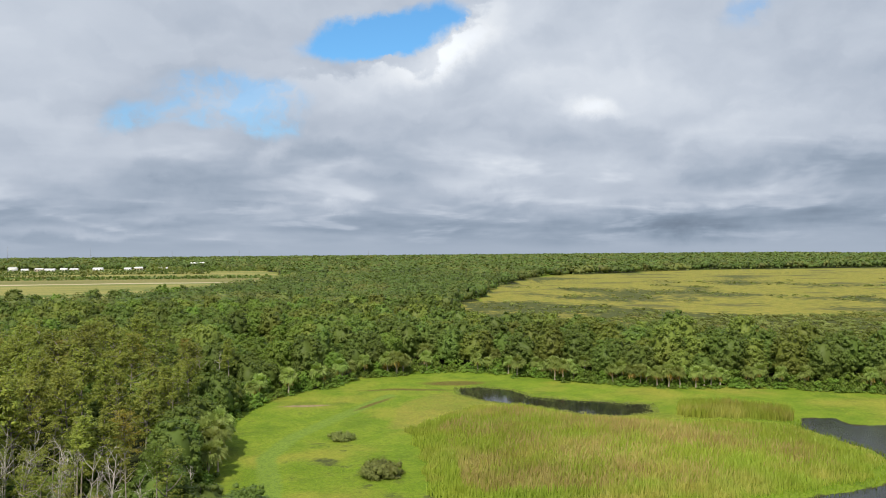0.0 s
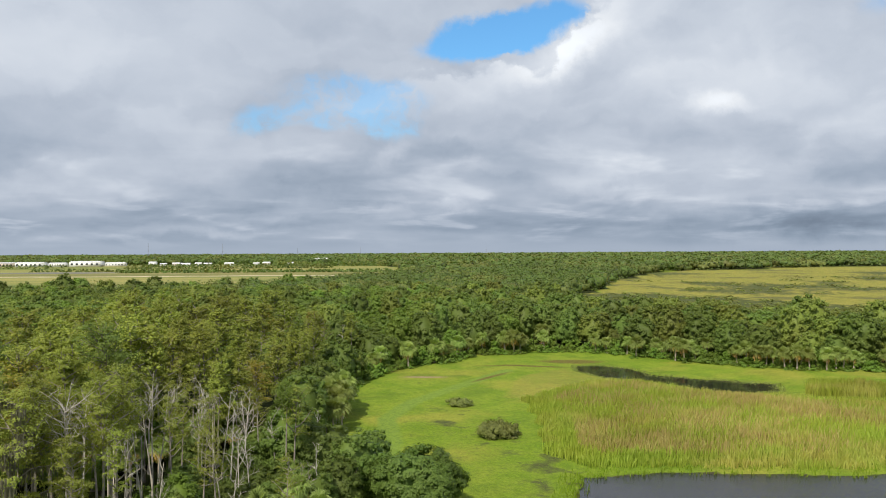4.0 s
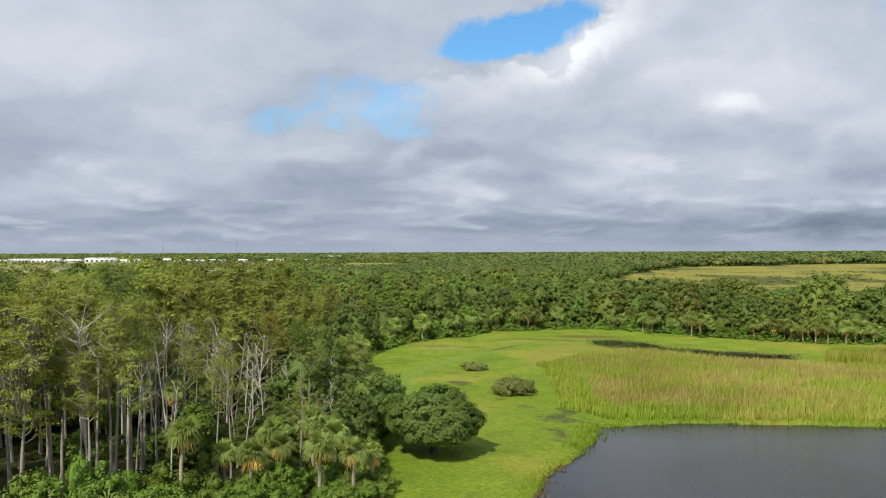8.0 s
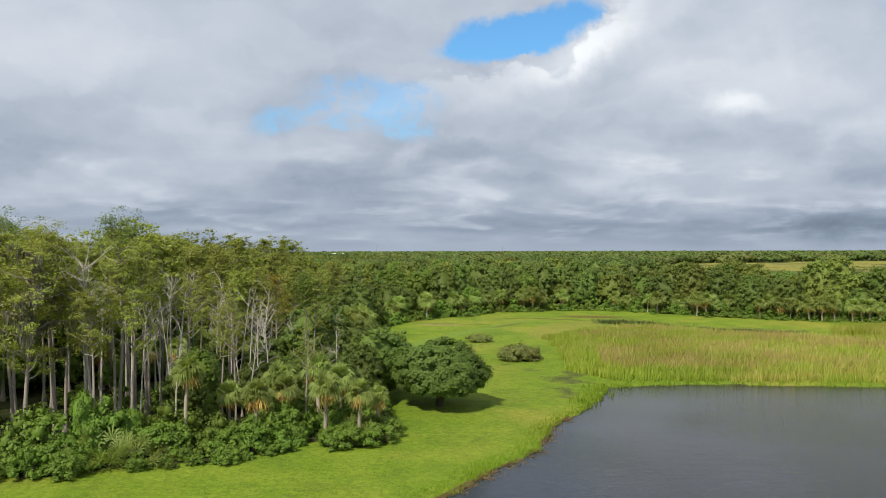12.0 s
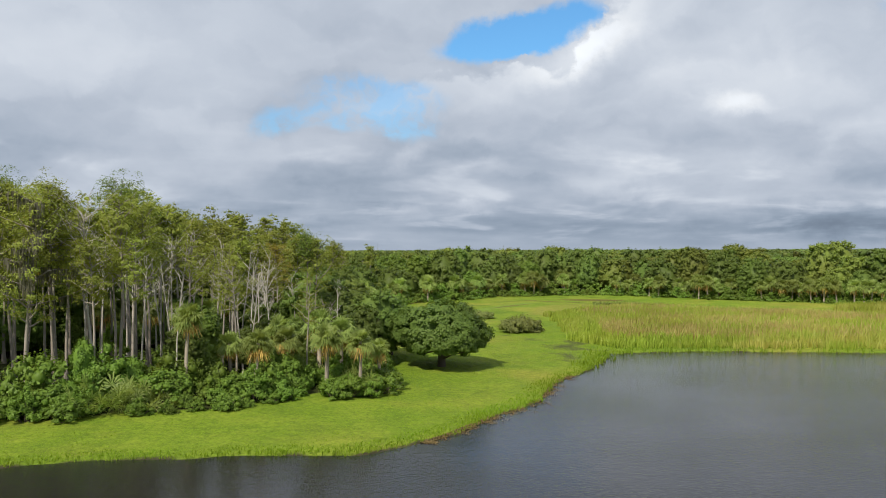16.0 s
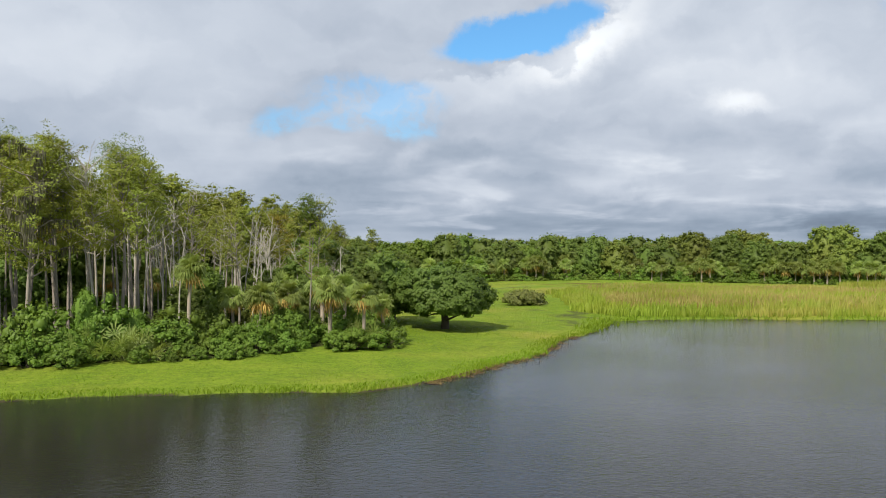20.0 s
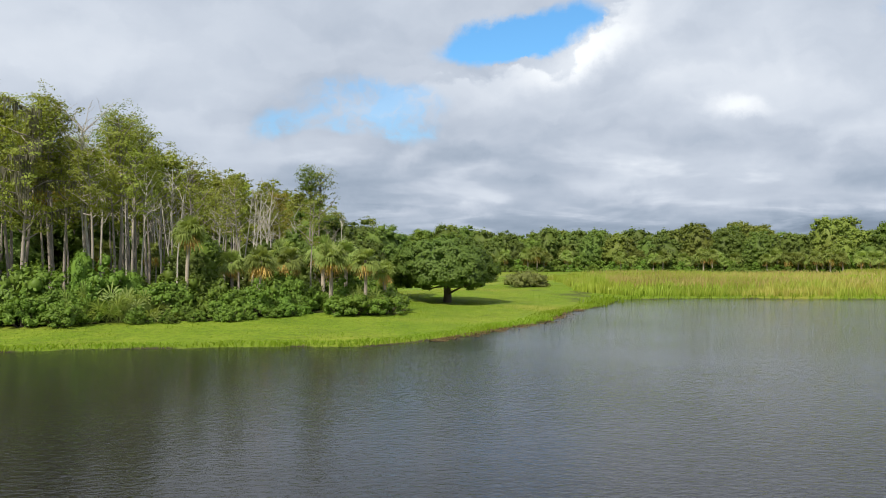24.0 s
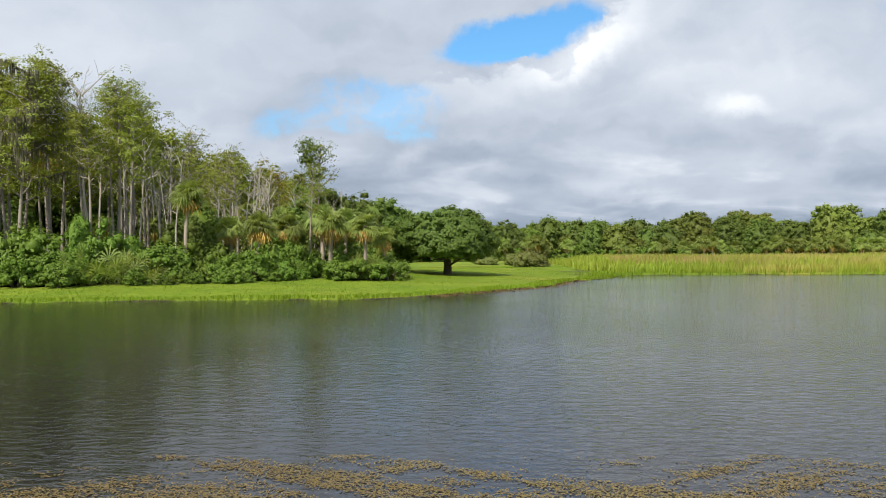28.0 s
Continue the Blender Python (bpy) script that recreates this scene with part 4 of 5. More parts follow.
    for x, y, s in ((-9.9, 79.8, 0.85), (-8.4, 80.3, 0.75), (-7.2, 82.0, 0.85), (-11.2, 79.0, 0.8), (-7.0, 84.4, 0.9)):
        put("shrub1", x, y, s)
    for x, y, s in ((-18.2, 152, 1.25), (-17.4, 156, 1.4), (-19.4, 158, 1.5), (-17.6, 161, 1.25), (-18.8, 165, 1.45), (-20.4, 154, 1.5), (-16.6, 148, 1.05), (-17.6, 143, 1.2)):
        put("far_palm0", x, y, s)
        TAKEN.append((x, y, 2.2))
    put("fresh0", -27.4, 90.5, 1.15, 1.05)
    put("fresh0", -37.4, 72.0, 0.5, 0.9)


plant_named()


def near_grove():
    # dense cypress stand behind the shore, pale thin snags in its middle, then mixed woods along the clearing
    x0, x1, y0, y1, st = -78, -9, 76, 232, 4.2
    for gy in np.arange(y0, y1, st):
        for gx in np.arange(x0, x1, st):
            x, y = gx + PICK.uniform(-2, 2), gy + PICK.uniform(-2, 2)
            if x < -12 - 0.54 * y - 6 or (x > -21.5 and 128 < y < 170):
                continue
            e = float(depth_in(WOODS, x, y))
            if e < (2.6 if y > 100 else 6.0):
                continue
            back = y > 128
            if back and PICK.random() < 0.40:
                continue
            if not free(x, y, 4.4 if back else 2.2 if -37 < x < -14 and 84 < y < 122 else 2.7):
                continue
            u = PICK.random()
            near = y < 104
            fall = 1.0 - 0.34 * min(1, max(0, (x + 38) / 22))
            if not near:
                fall = 1.0 - 0.28 * min(1, max(0, (x + 44) / 25))
            pale = -41 < x < -14 and 83 < y < 122
            if pale and u < 0.68:
                put("snag%d" % PICK.randrange(3), x, y, PICK.uniform(0.82, 1.02) * fall)
            elif pale and u < 0.86:
                put("cyp_bare", x, y, PICK.uniform(0.8, 0.95) * fall)
            elif pale:
                put("oak%d" % PICK.randrange(3), x, y, PICK.uniform(0.5, 0.7))
            elif y < 118 and x > -22:
                key = "oak%d" % PICK.randrange(3) if u < 0.8 else "cyp_bare"
                put(key, x, y, PICK.uniform(0.68, 0.92) if key[0] == "o" else PICK.uniform(0.7, 0.8))
            elif e < 9 and y > 112:
                put("far_oak%d" % PICK.randrange(4), x, y, PICK.uniform(0.75, 1.05))
            elif u < (0.44 if near else 0.50):
                put(("cyp%d" if near else "mid_cyp%d") % PICK.randrange(3), x, y, PICK.uniform(0.82, 1.0) * fall * (1.09 if x < -37 else 1.0))
            elif u < (0.50 if near else 0.62):
                put("cyp_rust" if PICK.random() < 0.4 else "mid_cyp0", x, y, PICK.uniform(0.85, 0.98) * fall)
            elif u < 0.78:
                put("cyp_bare", x, y, PICK.uniform(0.88, 1.0) * fall)
            elif u < 0.85 or near:
                put("snag%d" % PICK.randrange(3), x, y, PICK.uniform(0.80, 0.96) * fall)
            else:
                put("far_oak%d" % PICK.randrange(4), x, y, PICK.uniform(0.85, 1.1))


near_grove()


def understory():
    for i in range(150):
        x, y = PICK.uniform(-70, -10), PICK.uniform(90, 128)
        if x < -12 - 0.54 * y or depth_in(WOODS, x, y) < 4:
            continue
        if x < -26 and y < 108:
            if PICK.random() < 0.5:
                put("far_shrub", x, y, PICK.uniform(0.6, 1.1), PICK.uniform(0.8, 1.2))
            continue
        u = PICK.random()
        if u < 0.75:
            put("fresh0" if u < 0.22 else "oak%d" % PICK.randrange(3), x, y, PICK.uniform(0.40, 0.60), PICK.uniform(0.9, 1.2))
        else:
            put("palm0", x, y, PICK.uniform(0.9, 1.2))


understory()


def edge_thicket():
    """Shrubs, palmettos and vines along the front of the wood."""
    line = [(-64, 66.5), (-36, 68.4), (-32, 69.6), (-26.6, 72.2), (-20.2, 73.2), (-13.2, 79.7), (-9.2, 81.4), (-7.4, 86.2), (-9.0, 94), (-13.0, 105)]
    for (xa, ya), (xb, yb) in zip(line, line[1:]):
        n = max(1, int(math.hypot(xb - xa, yb - ya) / 1.7))
        for i in range(n):
            for row in range(5 if xa > -27 and xb > xa else 3):
                t = (i + PICK.random()) / n
                x, y = xa + (xb - xa) * t + PICK.uniform(-0.6, 0.6) - 0.5 * row, ya + (yb - ya) * t + row * 2.0 + PICK.uniform(-0.5, 0.5)
                u = PICK.random()
                if u < 0.76:
                    put("shrub%d" % PICK.randrange(3), x, y, (0.62 + 0.26 * min(row, 2)) * PICK.uniform(0.7, 1.35) * (0.74 if x > -25 else 1.0), PICK.uniform(0.8, 1.3) if row == 0 else PICK.uniform(0.9, 1.5))
                elif u < 0.88:
                    put("palmetto1" if PICK.random() < 0.6 else "palmetto0", x, y, PICK.uniform(0.75, 1.15))
                elif row == 2 and x < -27:
                    put("fresh0", x, y + 1, PICK.uniform(0.4, 0.7), PICK.uniform(1.0, 1.5))


edge_thicket()


def far_belt():
    # the wood's edge round the clearing and along the far side of the marsh
    line = [(-17, 138), (-19, 163), (-18, 198), (-8, 224), (3, 231), (12, 247), (31, 254.5), (44, 254), (63.5, 237.5), (83, 219), (111.5, 211), (143.5, 195), (200, 186)]
    for k, ((xa, ya), (xb, yb)) in enumerate(zip(line, line[1:])):
        n = max(1, int(math.hypot(xb - xa, yb - ya) / 2.2))
        for i in range(n):
            for row in range(3):
                t = (i + PICK.random()) / n
                nx, ny = -(yb - ya), xb - xa
                q = math.hypot(nx, ny)
                o = 0.3 + row * 2.6 + PICK.uniform(0, 1.2)
                x, y = xa + (xb - xa) * t + nx / q * o, ya + (yb - ya) * t + ny / q * o
                u = PICK.random()
                palms = 0.16 if k < 4 else 0.50
                if row == 0 and u < 0.92:
                    put("far_shrub", x, y, PICK.uniform(0.55, 1.05), PICK.uniform(0.8, 1.3))
                elif row == 1 and u < palms:
                    put("far_palm%d" % PICK.randrange(2), x, y, PICK.uniform(0.95, 1.35))
                elif row and u < 0.9:
                    put("far_shrub", x, y, PICK.uniform(0.9, 1.5), PICK.uniform(0.9, 1.4))
    for x, y, s in ((20.5, 251, 1.2), (23, 250.5, 1.3), (25, 252, 1.1), (57.5, 241, 1.1), (68.2, 230, 1.15), (67, 234, 1.2), (48, 252, 1.0), (90, 215.5, 1.0), (93, 215, 1.1), (96, 214.5, 1.0), (100, 213.5, 1.0), (104, 213, 1.0), (-7.5, 222.5, 1.2)):
        put("far_palm0", x, y, s * 1.12)
        put("far_shrub", x + PICK.uniform(-1, 1), y - 1.2, 0.62, 0.9)


far_belt()


def mid_woods():
    y = 120.0
    while y < 470:
        st = 8.3 + (y - 120) * 0.007
        half = 0.56 * y + 22
        x = -half
        while x < 0.76 * y + 22:
            px, py = x + PICK.uniform(-2.6, 2.6), y + PICK.uniform(-2.6, 2.6)
            x += st
            e = float(min(depth_in(WOODS, px, py), -depth_in(GLADE, px, py)))
            if e < 4.5 or (py < 232 and px < -9 and px > -78 and px > -12 - 0.54 * py - 6) or not free(px, py, 5.4):
                continue
            u = PICK.random()
            belt = px > 44
            big = 1.0
            g = 0.5 + 0.5 * math.sin(px * 0.045 + 1.0) * math.cos(py * 0.03 + 0.6)
            if belt:
                key = "far_cyp%d" % PICK.randrange(3) if u < 0.16 + 0.2 * g else "far_rust" if u < 0.19 + 0.2 * g else "far_oak%d" % PICK.randrange(4) if u < 0.95 else "far_palm0"
            elif g > 0.62:
                key = "far_cyp%d" % PICK.randrange(3) if u < 0.5 else "far_oak%d" % PICK.randrange(4) if u < 0.85 else "far_fresh%d" % PICK.randrange(3) if u < 0.97 else "far_rust"
            else:
                key = "far_oak%d" % PICK.randrange(4) if u < 0.52 else "far_fresh%d" % PICK.randrange(3) if u < 0.88 else "far_cyp%d" % PICK.randrange(3) if u < 0.96 else "far_palm0"
            if py > 275:
                key = {"far_oak": "dist_oak%d", "far_fre": "dist_fresh%d", "far_cyp": "dist_cyp%d", "far_rus": "dist_cyp%d"}.get(key[:7], "dist_oak%d") % PICK.randrange(2)
            s = PICK.uniform(0.82, 1.14) * (1.16 if belt and e < 40 else 1.08) * (0.8 if e < 9 else 1.0) * big
            put(key, px, py, s * (1.3 if "palm" in key else 1.0), PICK.uniform(0.82, 1.14))
        y += st
    # uneven trees along the near edge of the far field
    for i in range(60):
        x = PICK.uniform(-420, -100)
        y = float(np.interp(x, (-420, -198, -115, -90), (500, 553, 622, 660))) + PICK.uniform(-22, 4)
        put("dist_%s%d" % ("oak" if i % 3 else "fresh", i % 2), x, y, PICK.uniform(0.9, 1.45), PICK.uniform(0.85, 1.2))


mid_woods()


def marsh_scrub():
    n = 0
    while n < 2000:
        y = PICK.uniform(224, 440) if n % 4 else PICK.uniform(400, 900)
        x = PICK.uniform(60, 0.80 * y + 20)
        if depth_in(SEDGE, x, y) < 4:
            continue
        g = wiggle(x, y, 0.021, 0.7)
        if g < (0.22 if y > 430 else -0.6):
            continue
        put("far_scrub", x, y, PICK.uniform(0.6, 1.5), PICK.uniform(0.5, 0.9))
        n += 1


marsh_scrub()


def stuff(name, vf, mat, label, category, tone=None):
    ob = new(name, mesh_of(name, vf[0], vf[1], mat, tone is not None))
    if tone is not None:        # one shade for each plant of the heap
        ob.data.attributes.new("tone", "FLOAT", "POINT").data.foreach_set("value", np.asarray(tone, np.float32))
    return tagged(ob, label, category, kind="stuff")


def join_rest():
    """The plants past the counted ones, joined by what they are made of."""
    heap, shades = {}, {}
    for key, m in REST:
        for ob in PROTOS[key].children:
            n = len(ob.data.vertices)
            co = np.empty(n * 3, np.float32)
            ob.data.vertices.foreach_get("co", co)
            fa = np.empty(len(ob.data.polygons) * 4, np.int32)
            ob.data.loops.foreach_get("vertex_index", fa)
            mm = np.array(m)
            shades.setdefault(ob.data.materials[0].name, []).append(np.full(n, (len(shades) * 0.37 + m.translation.x * 7.31 + m.translation.y * 3.17) % 1.0))
            heap.setdefault(ob.data.materials[0].name, []).append((co.reshape(-1, 3) @ mm[:3, :3].T + mm[:3, 3], fa.reshape(-1, 4)))
    for nm, pieces in heap.items():
        stuff("woodland", joined(pieces), bpy.data.materials[nm], "dense mixed woodland trees farther back", "woodland", np.concatenate(shades[nm]))


join_rest()
for key in sorted(set(PROTOS) - USED):      # kinds that stand only in the joined woods
    for ob in (*PROTOS[key].children, PROTOS[key]):
        bpy.data.objects.remove(ob)


def far_woods():
    rng = np.random.default_rng(5)

    def crop(y0, y1, st, cards_each, size, rad, height, name, fan=0.80):
        ys = np.arange(y0, y1, st)
        pts = []
        for v in ys:
            half = fan * v + 60
            xs = np.arange(-half, half, st)
            pts.append(np.stack([xs, np.full(len(xs), v)], 1))
        p = np.concatenate(pts) + rng.uniform(-0.45, 0.45, (sum(map(len, pts)), 2)) * st
        keep = depth_in(WOODS, p[:, 0], p[:, 1]) > 2
        p = p[keep]
        n = len(p)
        hh = height * rng.uniform(0.6, 1.2, n) * (1 + 0.12 * wiggle(p[:, 0], p[:, 1], 0.02))
        rr = rad * rng.uniform(0.75, 1.2, n)
        i = np.repeat(np.arange(n), cards_each)
        m = len(i)
        d = unit(rng.normal(size=(m, 3)))
        d[:, 2] = np.where(d[:, 2] < -0.3, -d[:, 2], d[:, 2])
        c = np.stack([p[i, 0], p[i, 1], hh[i] * 0.62 + 0.3], 1)
        q = c + d * np.stack([rr[i], rr[i], hh[i] * 0.38], 1)
        # skirts down to the ground
        low = rng.random(m) < 0.22
        q[:, 2] = np.where(low, rng.uniform(0.8, 0.5 * height, m), q[:, 2])
        v, f = cards(q, d + np.array([0, -0.1, 0.35]) + rng.normal(size=(m, 3)) * 0.28, size, 0.8, rng)
        body = knot(np.column_stack([p, hh * 0.56, rr * 1.05, rr * 1.05, hh * 0.42]), rng, 0.9)
        shade = rng.random(n)
        stuff(name, joined([(v, f), body]), M_FAR, "distant green woodland canopy", "woodland", np.concatenate([np.repeat(shade[i], 4), np.repeat(shade, 8)]))

    crop(470, 760, 9.5, 70, 0.70, 5.2, 11.0, "distant_woods")
    crop(760, 1150, 12.0, 46, 1.05, 6.4, 11.5, "distant_woods")
    crop(1150, 2300, 17, 16, 2.6, 9.0, 13.0, "distant_woods")
    crop(2300, 4700, 42, 14, 6.0, 24.0, 14.0, "distant_woods")


far_woods()


def tree_line(name, x0, x1, y, depth, n, h, seed):
    rng = np.random.default_rng(seed)
    x, yy = rng.uniform(x0, x1, n), y + rng.uniform(0, depth, n)
    d = unit(rng.normal(size=(n, 3)) + np.array([0, -0.2, 0.5]))
    stuff(name, cards(np.stack([x, yy, rng.uniform(0.5, h, n)], 1), d, 2.2, 0.7, rng), M_FAR, "distant hedge of dark trees", "woodland")


tree_line("hedgerow", -560, -190, 1480, 40, 1500, 9, 3)
tree_line("hedgerow", -470, -70, 1210, 26, 1100, 5, 13)
tree_line("hedgerow", -640, -330, 1300, 20, 500, 5, 14)
tree_line("hedgerow", -330, -90, 1640, 60, 1400, 10, 4)
tree_line("hedgerow", -1300, -700, 1560, 30, 700, 8, 5)
tree_line("hedgerow", -1500, -150, 1930, 60, 3000, 12, 6)


def bank_woods():
    """Woods that close the lake behind and beside."""
    rng = np.random.default_rng(8)
    n = 9000
    a = rng.uniform(-0.25 * np.pi, 1.25 * np.pi, n)
    x, y = 400 * np.cos(a) * 1.15, -40 - 150 * np.abs(np.sin(a)) - rng.uniform(0, 40, n)
    x = np.where(np.abs(x) > 400, np.sign(x) * (420 + rng.uniform(0, 40, n)), x)
    pts = np.stack([x, y, rng.uniform(0.5, 14, n)], 1)
    stuff("bank_woods", cards(pts, rng.normal(size=(n, 3)) + np.array([0, 0.3, 0.4]), 1.8, 0.7, rng), M_FAR, "dark woodland along the other lake shore", "woodland")


bank_woods()

# ---------------------------------------------------------------- reeds, grass, floating weed


def scatter(poly, n, rng, shrink=0.0):
    xs, ys = [p[0] for p in poly], [p[1] for p in poly]
    out = np.zeros((0, 2))
    while len(out) < n:
        p = np.stack([rng.uniform(min(xs), max(xs), n), rng.uniform(min(ys), max(ys), n)], 1)
        p = p[depth_in(poly, p[:, 0], p[:, 1]) + 1.2 * wiggle(p[:, 0], p[:, 1], 0.7) > shrink]
        out = np.concatenate([out, p])
    return out[:n]


def blades(p, height, width, lean, rng):
    """Bent narrow blades, each of two joined faces."""
    n = len(p)
    z = land(p[:, 0], p[:, 1])
    b = np.stack([p[:, 0], p[:, 1], np.maximum(z, -0.1) - 0.03], 1)
    h = height * rng.uniform(0.65, 1.2, n)
    az = rng.uniform(0, np.pi, n)
    w = (width * rng.uniform(0.7, 1.3, n))
    o = np.stack([np.cos(az) * w, np.sin(az) * w, np.zeros(n)], 1)
    le = rng.normal(size=(n, 2)) * lean + np.array([0.10, -0.05]) * lean * 4
    m = b + np.stack([le[:, 0] * h * 0.35, le[:, 1] * h * 0.35, h * 0.6], 1)
    t = b + np.stack([le[:, 0] * h, le[:, 1] * h, h], 1)
    v = np.stack([b - o, b + o, m + o * 0.8, m - o * 0.8, t], 1).reshape(-1, 3)
    k = np.arange(n)[:, None] * 5
    f = [list(r) for r in (k + np.array([0, 1, 2, 3])).tolist()] + [list(r) for r in (k + np.array([3, 2, 4])).tolist()]
    return v, f


def make_reeds():
    rng = np.random.default_rng(21)
    p = scatter(REEDS, 62000, rng)
    front = np.abs(depth_in(REEDS, p[:, 0], p[:, 1]))
    h = np.where(front < 3, 1.2, 1.75) * (1 + 0.18 * wiggle(p[:, 0], p[:, 1], 0.25))
    dry = (front > 5.5) & (rng.random(len(p)) < np.clip(0.60 - (p[:, 0] - 30) / 150 + 0.9 * wiggle(p[:, 0], p[:, 1], 0.09, 0.4), 0.04, 0.82))
    stuff("reed_bed", blades(p[~dry], h[~dry], 0.075, 0.16, rng), M_REED, "tall yellow-green cattails along the lake", "reeds")
    stuff("dry_reeds", blades(p[dry], h[dry] * 1.04, 0.07, 0.16, rng), M_REEDHEAD, "pinkish brown seeding reeds among the green cattails", "reeds")
    p = scatter(REEDS_BACK, 6000, rng)
    stuff("reed_bed", blades(p, 2.2, 0.085, 0.14, rng), M_REED, "tall yellow-green cattails beyond the pond", "reeds")


make_reeds()


def make_grass():
    rng = np.random.default_rng(22)
    # near shore meadow
    n = 160000
    p = np.stack([rng.uniform(-46, 24, n), rng.uniform(54, 150, n)], 1)
    d = -depth_in(LAKE, p[:, 0], p[:, 1]) + 0.5 * wiggle(p[:, 0], p[:, 1], 0.45)
    keep = (d > -0.1) & (depth_in(WOODS, p[:, 0], p[:, 1]) < 1.0) & (depth_in(REEDS, p[:, 0], p[:, 1]) < 0.5)
    keep &= (d < 2.6) | (rng.random(n) < 0.30)
    p = p[keep]
    edge = np.clip(1.7 - d[keep] / 2.2, 0.5, 1.7)
    stuff("meadow_grass", blades(p, 0.20 * edge * (1 + 0.4 * wiggle(p[:, 0], p[:, 1], 0.3)), 0.035, 0.45, rng), M_GRASS, "bright green meadow grass by the water", "grass")
    # low green fringe between reeds and open water
    n = 12000
    p = np.stack([rng.uniform(14, 104, n), rng.uniform(104, 176, n)], 1)
    d = -depth_in(LAKE, p[:, 0], p[:, 1])
    p = p[(d > -1.2) & (d < 3.4)]
    stuff("meadow_grass", blades(p, 0.7, 0.07, 0.3, rng), M_GRASS, "low green fringe of water grass", "grass")


make_grass()


def pond_fringe():
    """Ragged dark sedge round the pond and in tufts across its narrow end."""
    rng = np.random.default_rng(26)
    n = 30000
    p = np.stack([rng.uniform(34, 84, n), rng.uniform(181, 233, n)], 1)
    d = depth_in(POND, p[:, 0], p[:, 1])
    lim = np.where(p[:, 0] > 53, 4.0, 0.8)
    keep = (d > -1.6) & (d < lim * (wiggle(p[:, 0], p[:, 1], 0.55) + 0.25))
    stuff("pond_sedge", blades(p[keep], 0.32, 0.07, 0.4, rng), M_SCRUB, "dark ragged sedge round the small pond", "sedge")


pond_fringe()


def make_weed():
    rng = np.random.default_rng(23)
    n = 150000
    p = np.stack([rng.uniform(-9, 9, n), rng.uniform(11.5, 17.6, n)], 1)
    g = wiggle(p[:, 0] + 0.6 * p[:, 1], p[:, 1] * 2.0, 0.9) + 0.6 * wiggle(p[:, 0], p[:, 1] * 2.2, 2.7, 1.0) + 0.45 * wiggle(p[:, 0], p[:, 1] * 1.5, 7.0, 2.0) + rng.normal(size=n) * 0.24
    lim = -0.20 + np.clip((p[:, 1] - 15.5) / 1.8, 0, 1.6) * 0.75 + np.clip((p[:, 0] - 2) / 4, 0, 1) * 0.40
    p = p[g > lim]
    n = len(p)
    z = 0.006 + rng.uniform(0, 0.012, n)
    nr = np.stack([rng.normal(size=n) * 0.12, rng.normal(size=n) * 0.12, np.ones(n)], 1)
    stuff("floating_weed", cards(np.stack([p[:, 0], p[:, 1], z], 1), nr, 0.030, 0.34, rng), M_WEED, "ragged mats of yellow-brown floating water weed", "water weed")


make_weed()


def shore_litter():
    """Brownish weed washed along the point of the meadow."""
    rng = np.random.default_rng(24)
    edge = [(-2.5, 64), (-0.4, 67), (2.9, 73.3), (8, 81.4), (10.5, 92), (13, 97)]
    n = 12000
    k = rng.uniform(0, len(edge) - 1.001, n)
    i = k.astype(int)
    e = np.array(edge)
    p = e[i] + (e[i + 1] - e[i]) * (k - i)[:, None]
    off = rng.exponential(0.55, n) - 0.3
    p = p + np.stack([off * 0.9, -off * 0.45], 1)
    keep = wiggle(p[:, 0], p[:, 1], 1.1) + rng.normal(size=n) * 0.2 > off * 0.35 - 0.15
    p = p[keep]
    n = len(p)
    z = np.maximum(land(p[:, 0], p[:, 1]), 0.0) + rng.uniform(0.01, 0.05, n)
    nr = np.stack([rng.normal(size=n) * 0.3, rng.normal(size=n) * 0.3, np.ones(n)], 1)
    stuff("shore_weed", cards(np.stack([p[:, 0], p[:, 1], z], 1), nr, 0.07, 0.55, rng), M_WEED, "brown weed washed along the grassy point", "water weed")


shore_litter()

# ---------------------------------------------------------------- far buildings


def box(x0, x1, y0, y1, z0, z1):
    v = np.array([(x, y, z) for x in (x0, x1) for y in (y0, y1) for z in (z0, z1)], float)
    return v, np.array([(0, 1, 3, 2), (4, 6, 7, 5), (0, 4, 5, 1), (2, 3, 7, 6), (0, 2, 6, 4), (1, 5, 7, 3)])


def gable(x0, x1, y0, y1, z, rise, over=0.5):
    ym = (y0 + y1) / 2
    v = np.array([(x0 - over, y0 - over, z), (x1 + over, y0 - over, z), (x1 + over, y1 + over, z), (x0 - over, y1 + over, z), (x0 - over, ym, z + rise), (x1 + over, ym, z + rise)], float)
    return v, [[0, 1, 5, 4], [2, 3, 4, 5], [0, 4, 3], [1, 2, 5], [0, 3, 2, 1]]


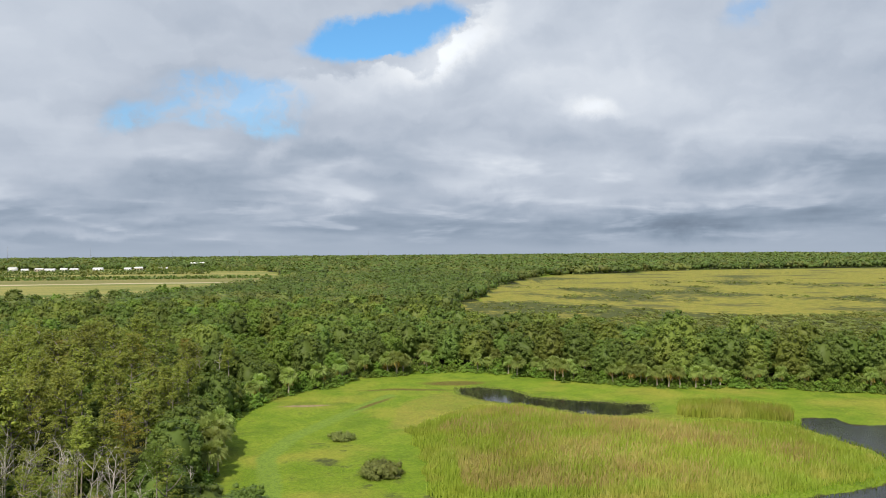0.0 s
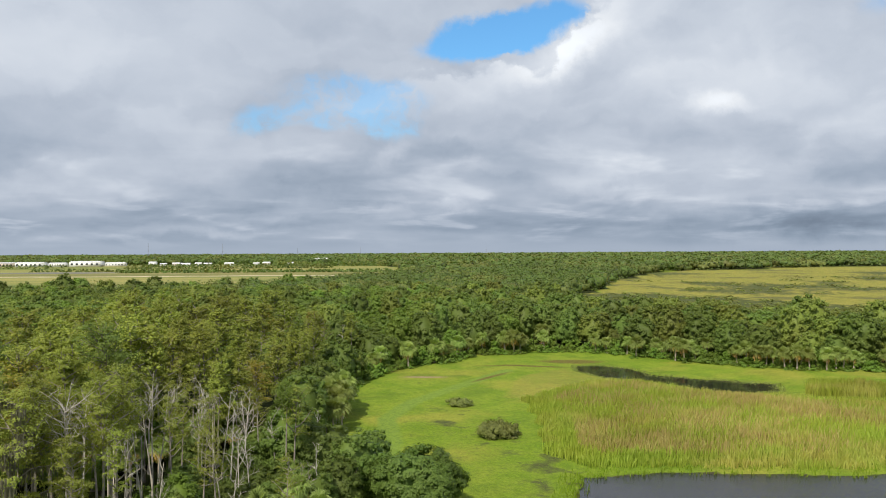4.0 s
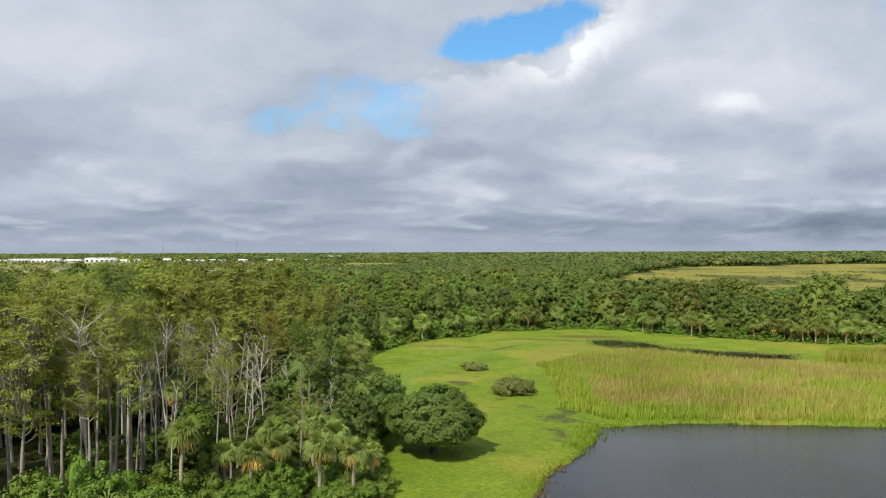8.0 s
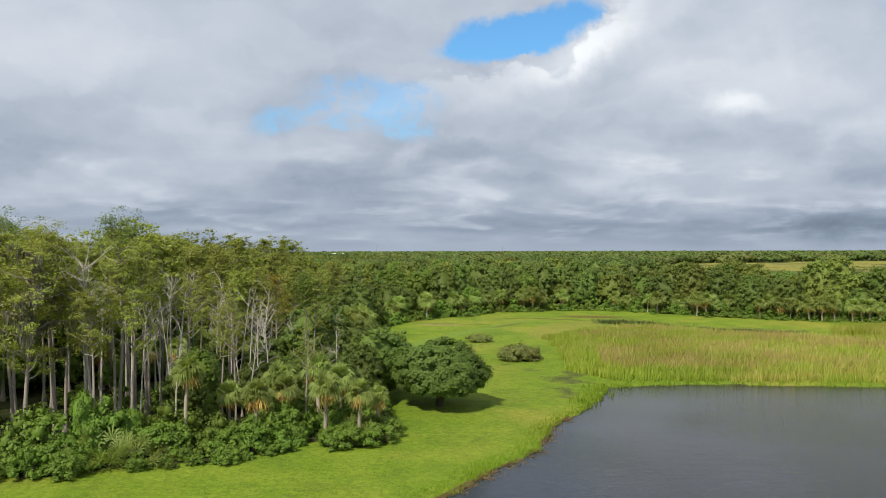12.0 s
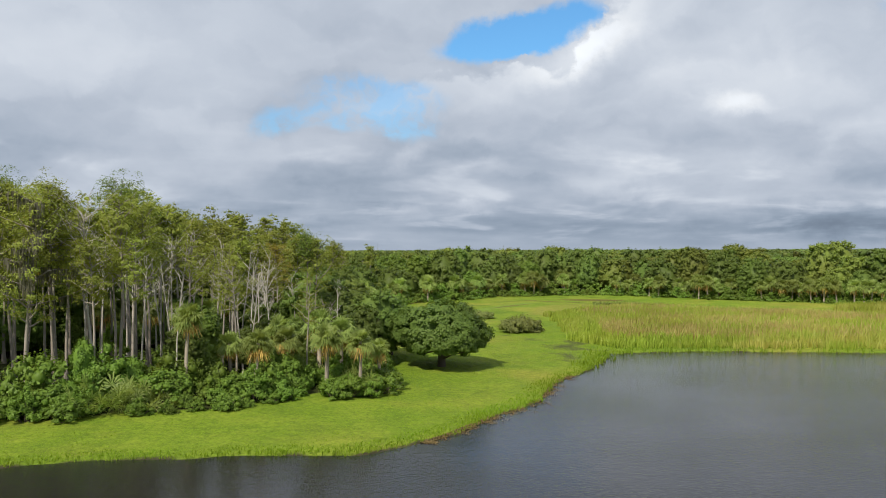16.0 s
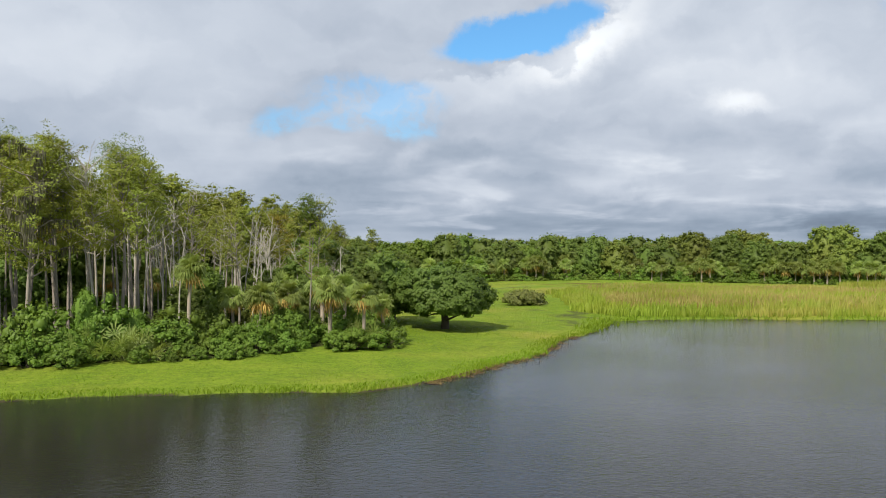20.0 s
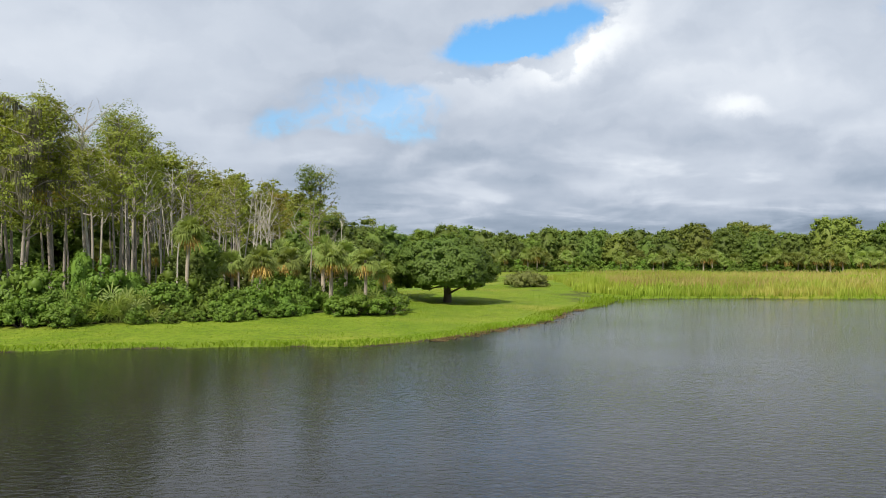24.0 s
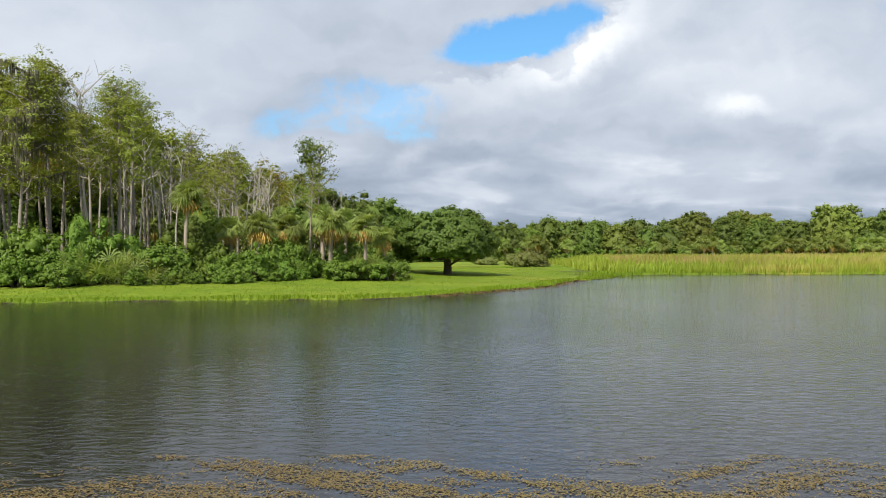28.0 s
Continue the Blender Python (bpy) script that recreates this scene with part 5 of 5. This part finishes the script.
def building(x, y, w, d, h, rise, wall, roof, label, category="building", bays=4, name="far_building"):
    root = root_of(name, label, category, "far buildings")
    part("wall", box(-w / 2, w / 2, -d / 2, d / 2, 0, h), wall, root)
    part("roof", gable(-w / 2, w / 2, -d / 2, d / 2, h + 0.01, rise), roof, root)
    for i in range(bays):
        c = -w / 2 + w * (i + 0.5) / bays
        part("window", box(c - w / bays * 0.22, c + w / bays * 0.22, -d / 2 - 0.1, -d / 2 - 0.005, h * 0.35, h * 0.75), M_GLASS, root)
    root.matrix_basis = Matrix.Translation((x, y, ground_at(x, y) - 0.1))


for x, y, w, d, h, wall in ((-990, 1800, 70, 24, 6, M_TAN), (-930, 1790, 46, 24, 8, M_TAN), (-868, 1780, 58, 26, 8.5, M_WHITE), (-815, 1790, 34, 20, 7, M_WHITE), (-752, 1785, 64, 28, 10, M_WHITE), (-694, 1795, 40, 20, 7, M_WHITE), (-613, 1790, 15, 12, 8, M_WHITE)):
    building(x, y, w, d, h, 2.0, wall, M_ROOF, "long pale warehouse at the far field's edge", bays=6)
for i, (x, y) in enumerate(((-590, 1790), (-566, 1800), (-542, 1790), (-520, 1805), (-497, 1795), (-452, 1800), (-400, 1830), (-380, 1840), (-330, 1850), (-238, 1880), (-205, 1890), (-160, 1900))):
    building(x, y, 13 + 3 * (i % 3), 10, 4.2 + (i % 2), 2.4, M_TAN if i % 3 == 1 else M_WHITE, M_ROOF, "small pale house among distant trees", "house", 3, "far_house")
building(-298, 2120, 34, 20, 8, 5, M_WHITE, M_WHITE, "white domed hall above the distant trees", bays=5)


def far_mast(x, y, h):
    root = root_of("radio_mast", "thin grey mast on the horizon", "mast")
    part("pole", tube(np.array([(0, 0, 0), (0, 0, h * 0.5), (0, 0, h)]), [0.9, 0.6, 0.3], 6), M_STEEL, root)
    for k in (0.55, 0.8):
        part("crossarm", box(-2.0, 2.0, -0.3, 0.3, h * k, h * k + 0.8), M_STEEL, root)
    root.matrix_basis = Matrix.Translation((x, y, 0.3))


for x, y, h in ((-1010, 2900, 62), (-560, 3300, 44), (-330, 3500, 46), (210, 3700, 42), (-700, 2700, 55)):
    far_mast(x, y, h)
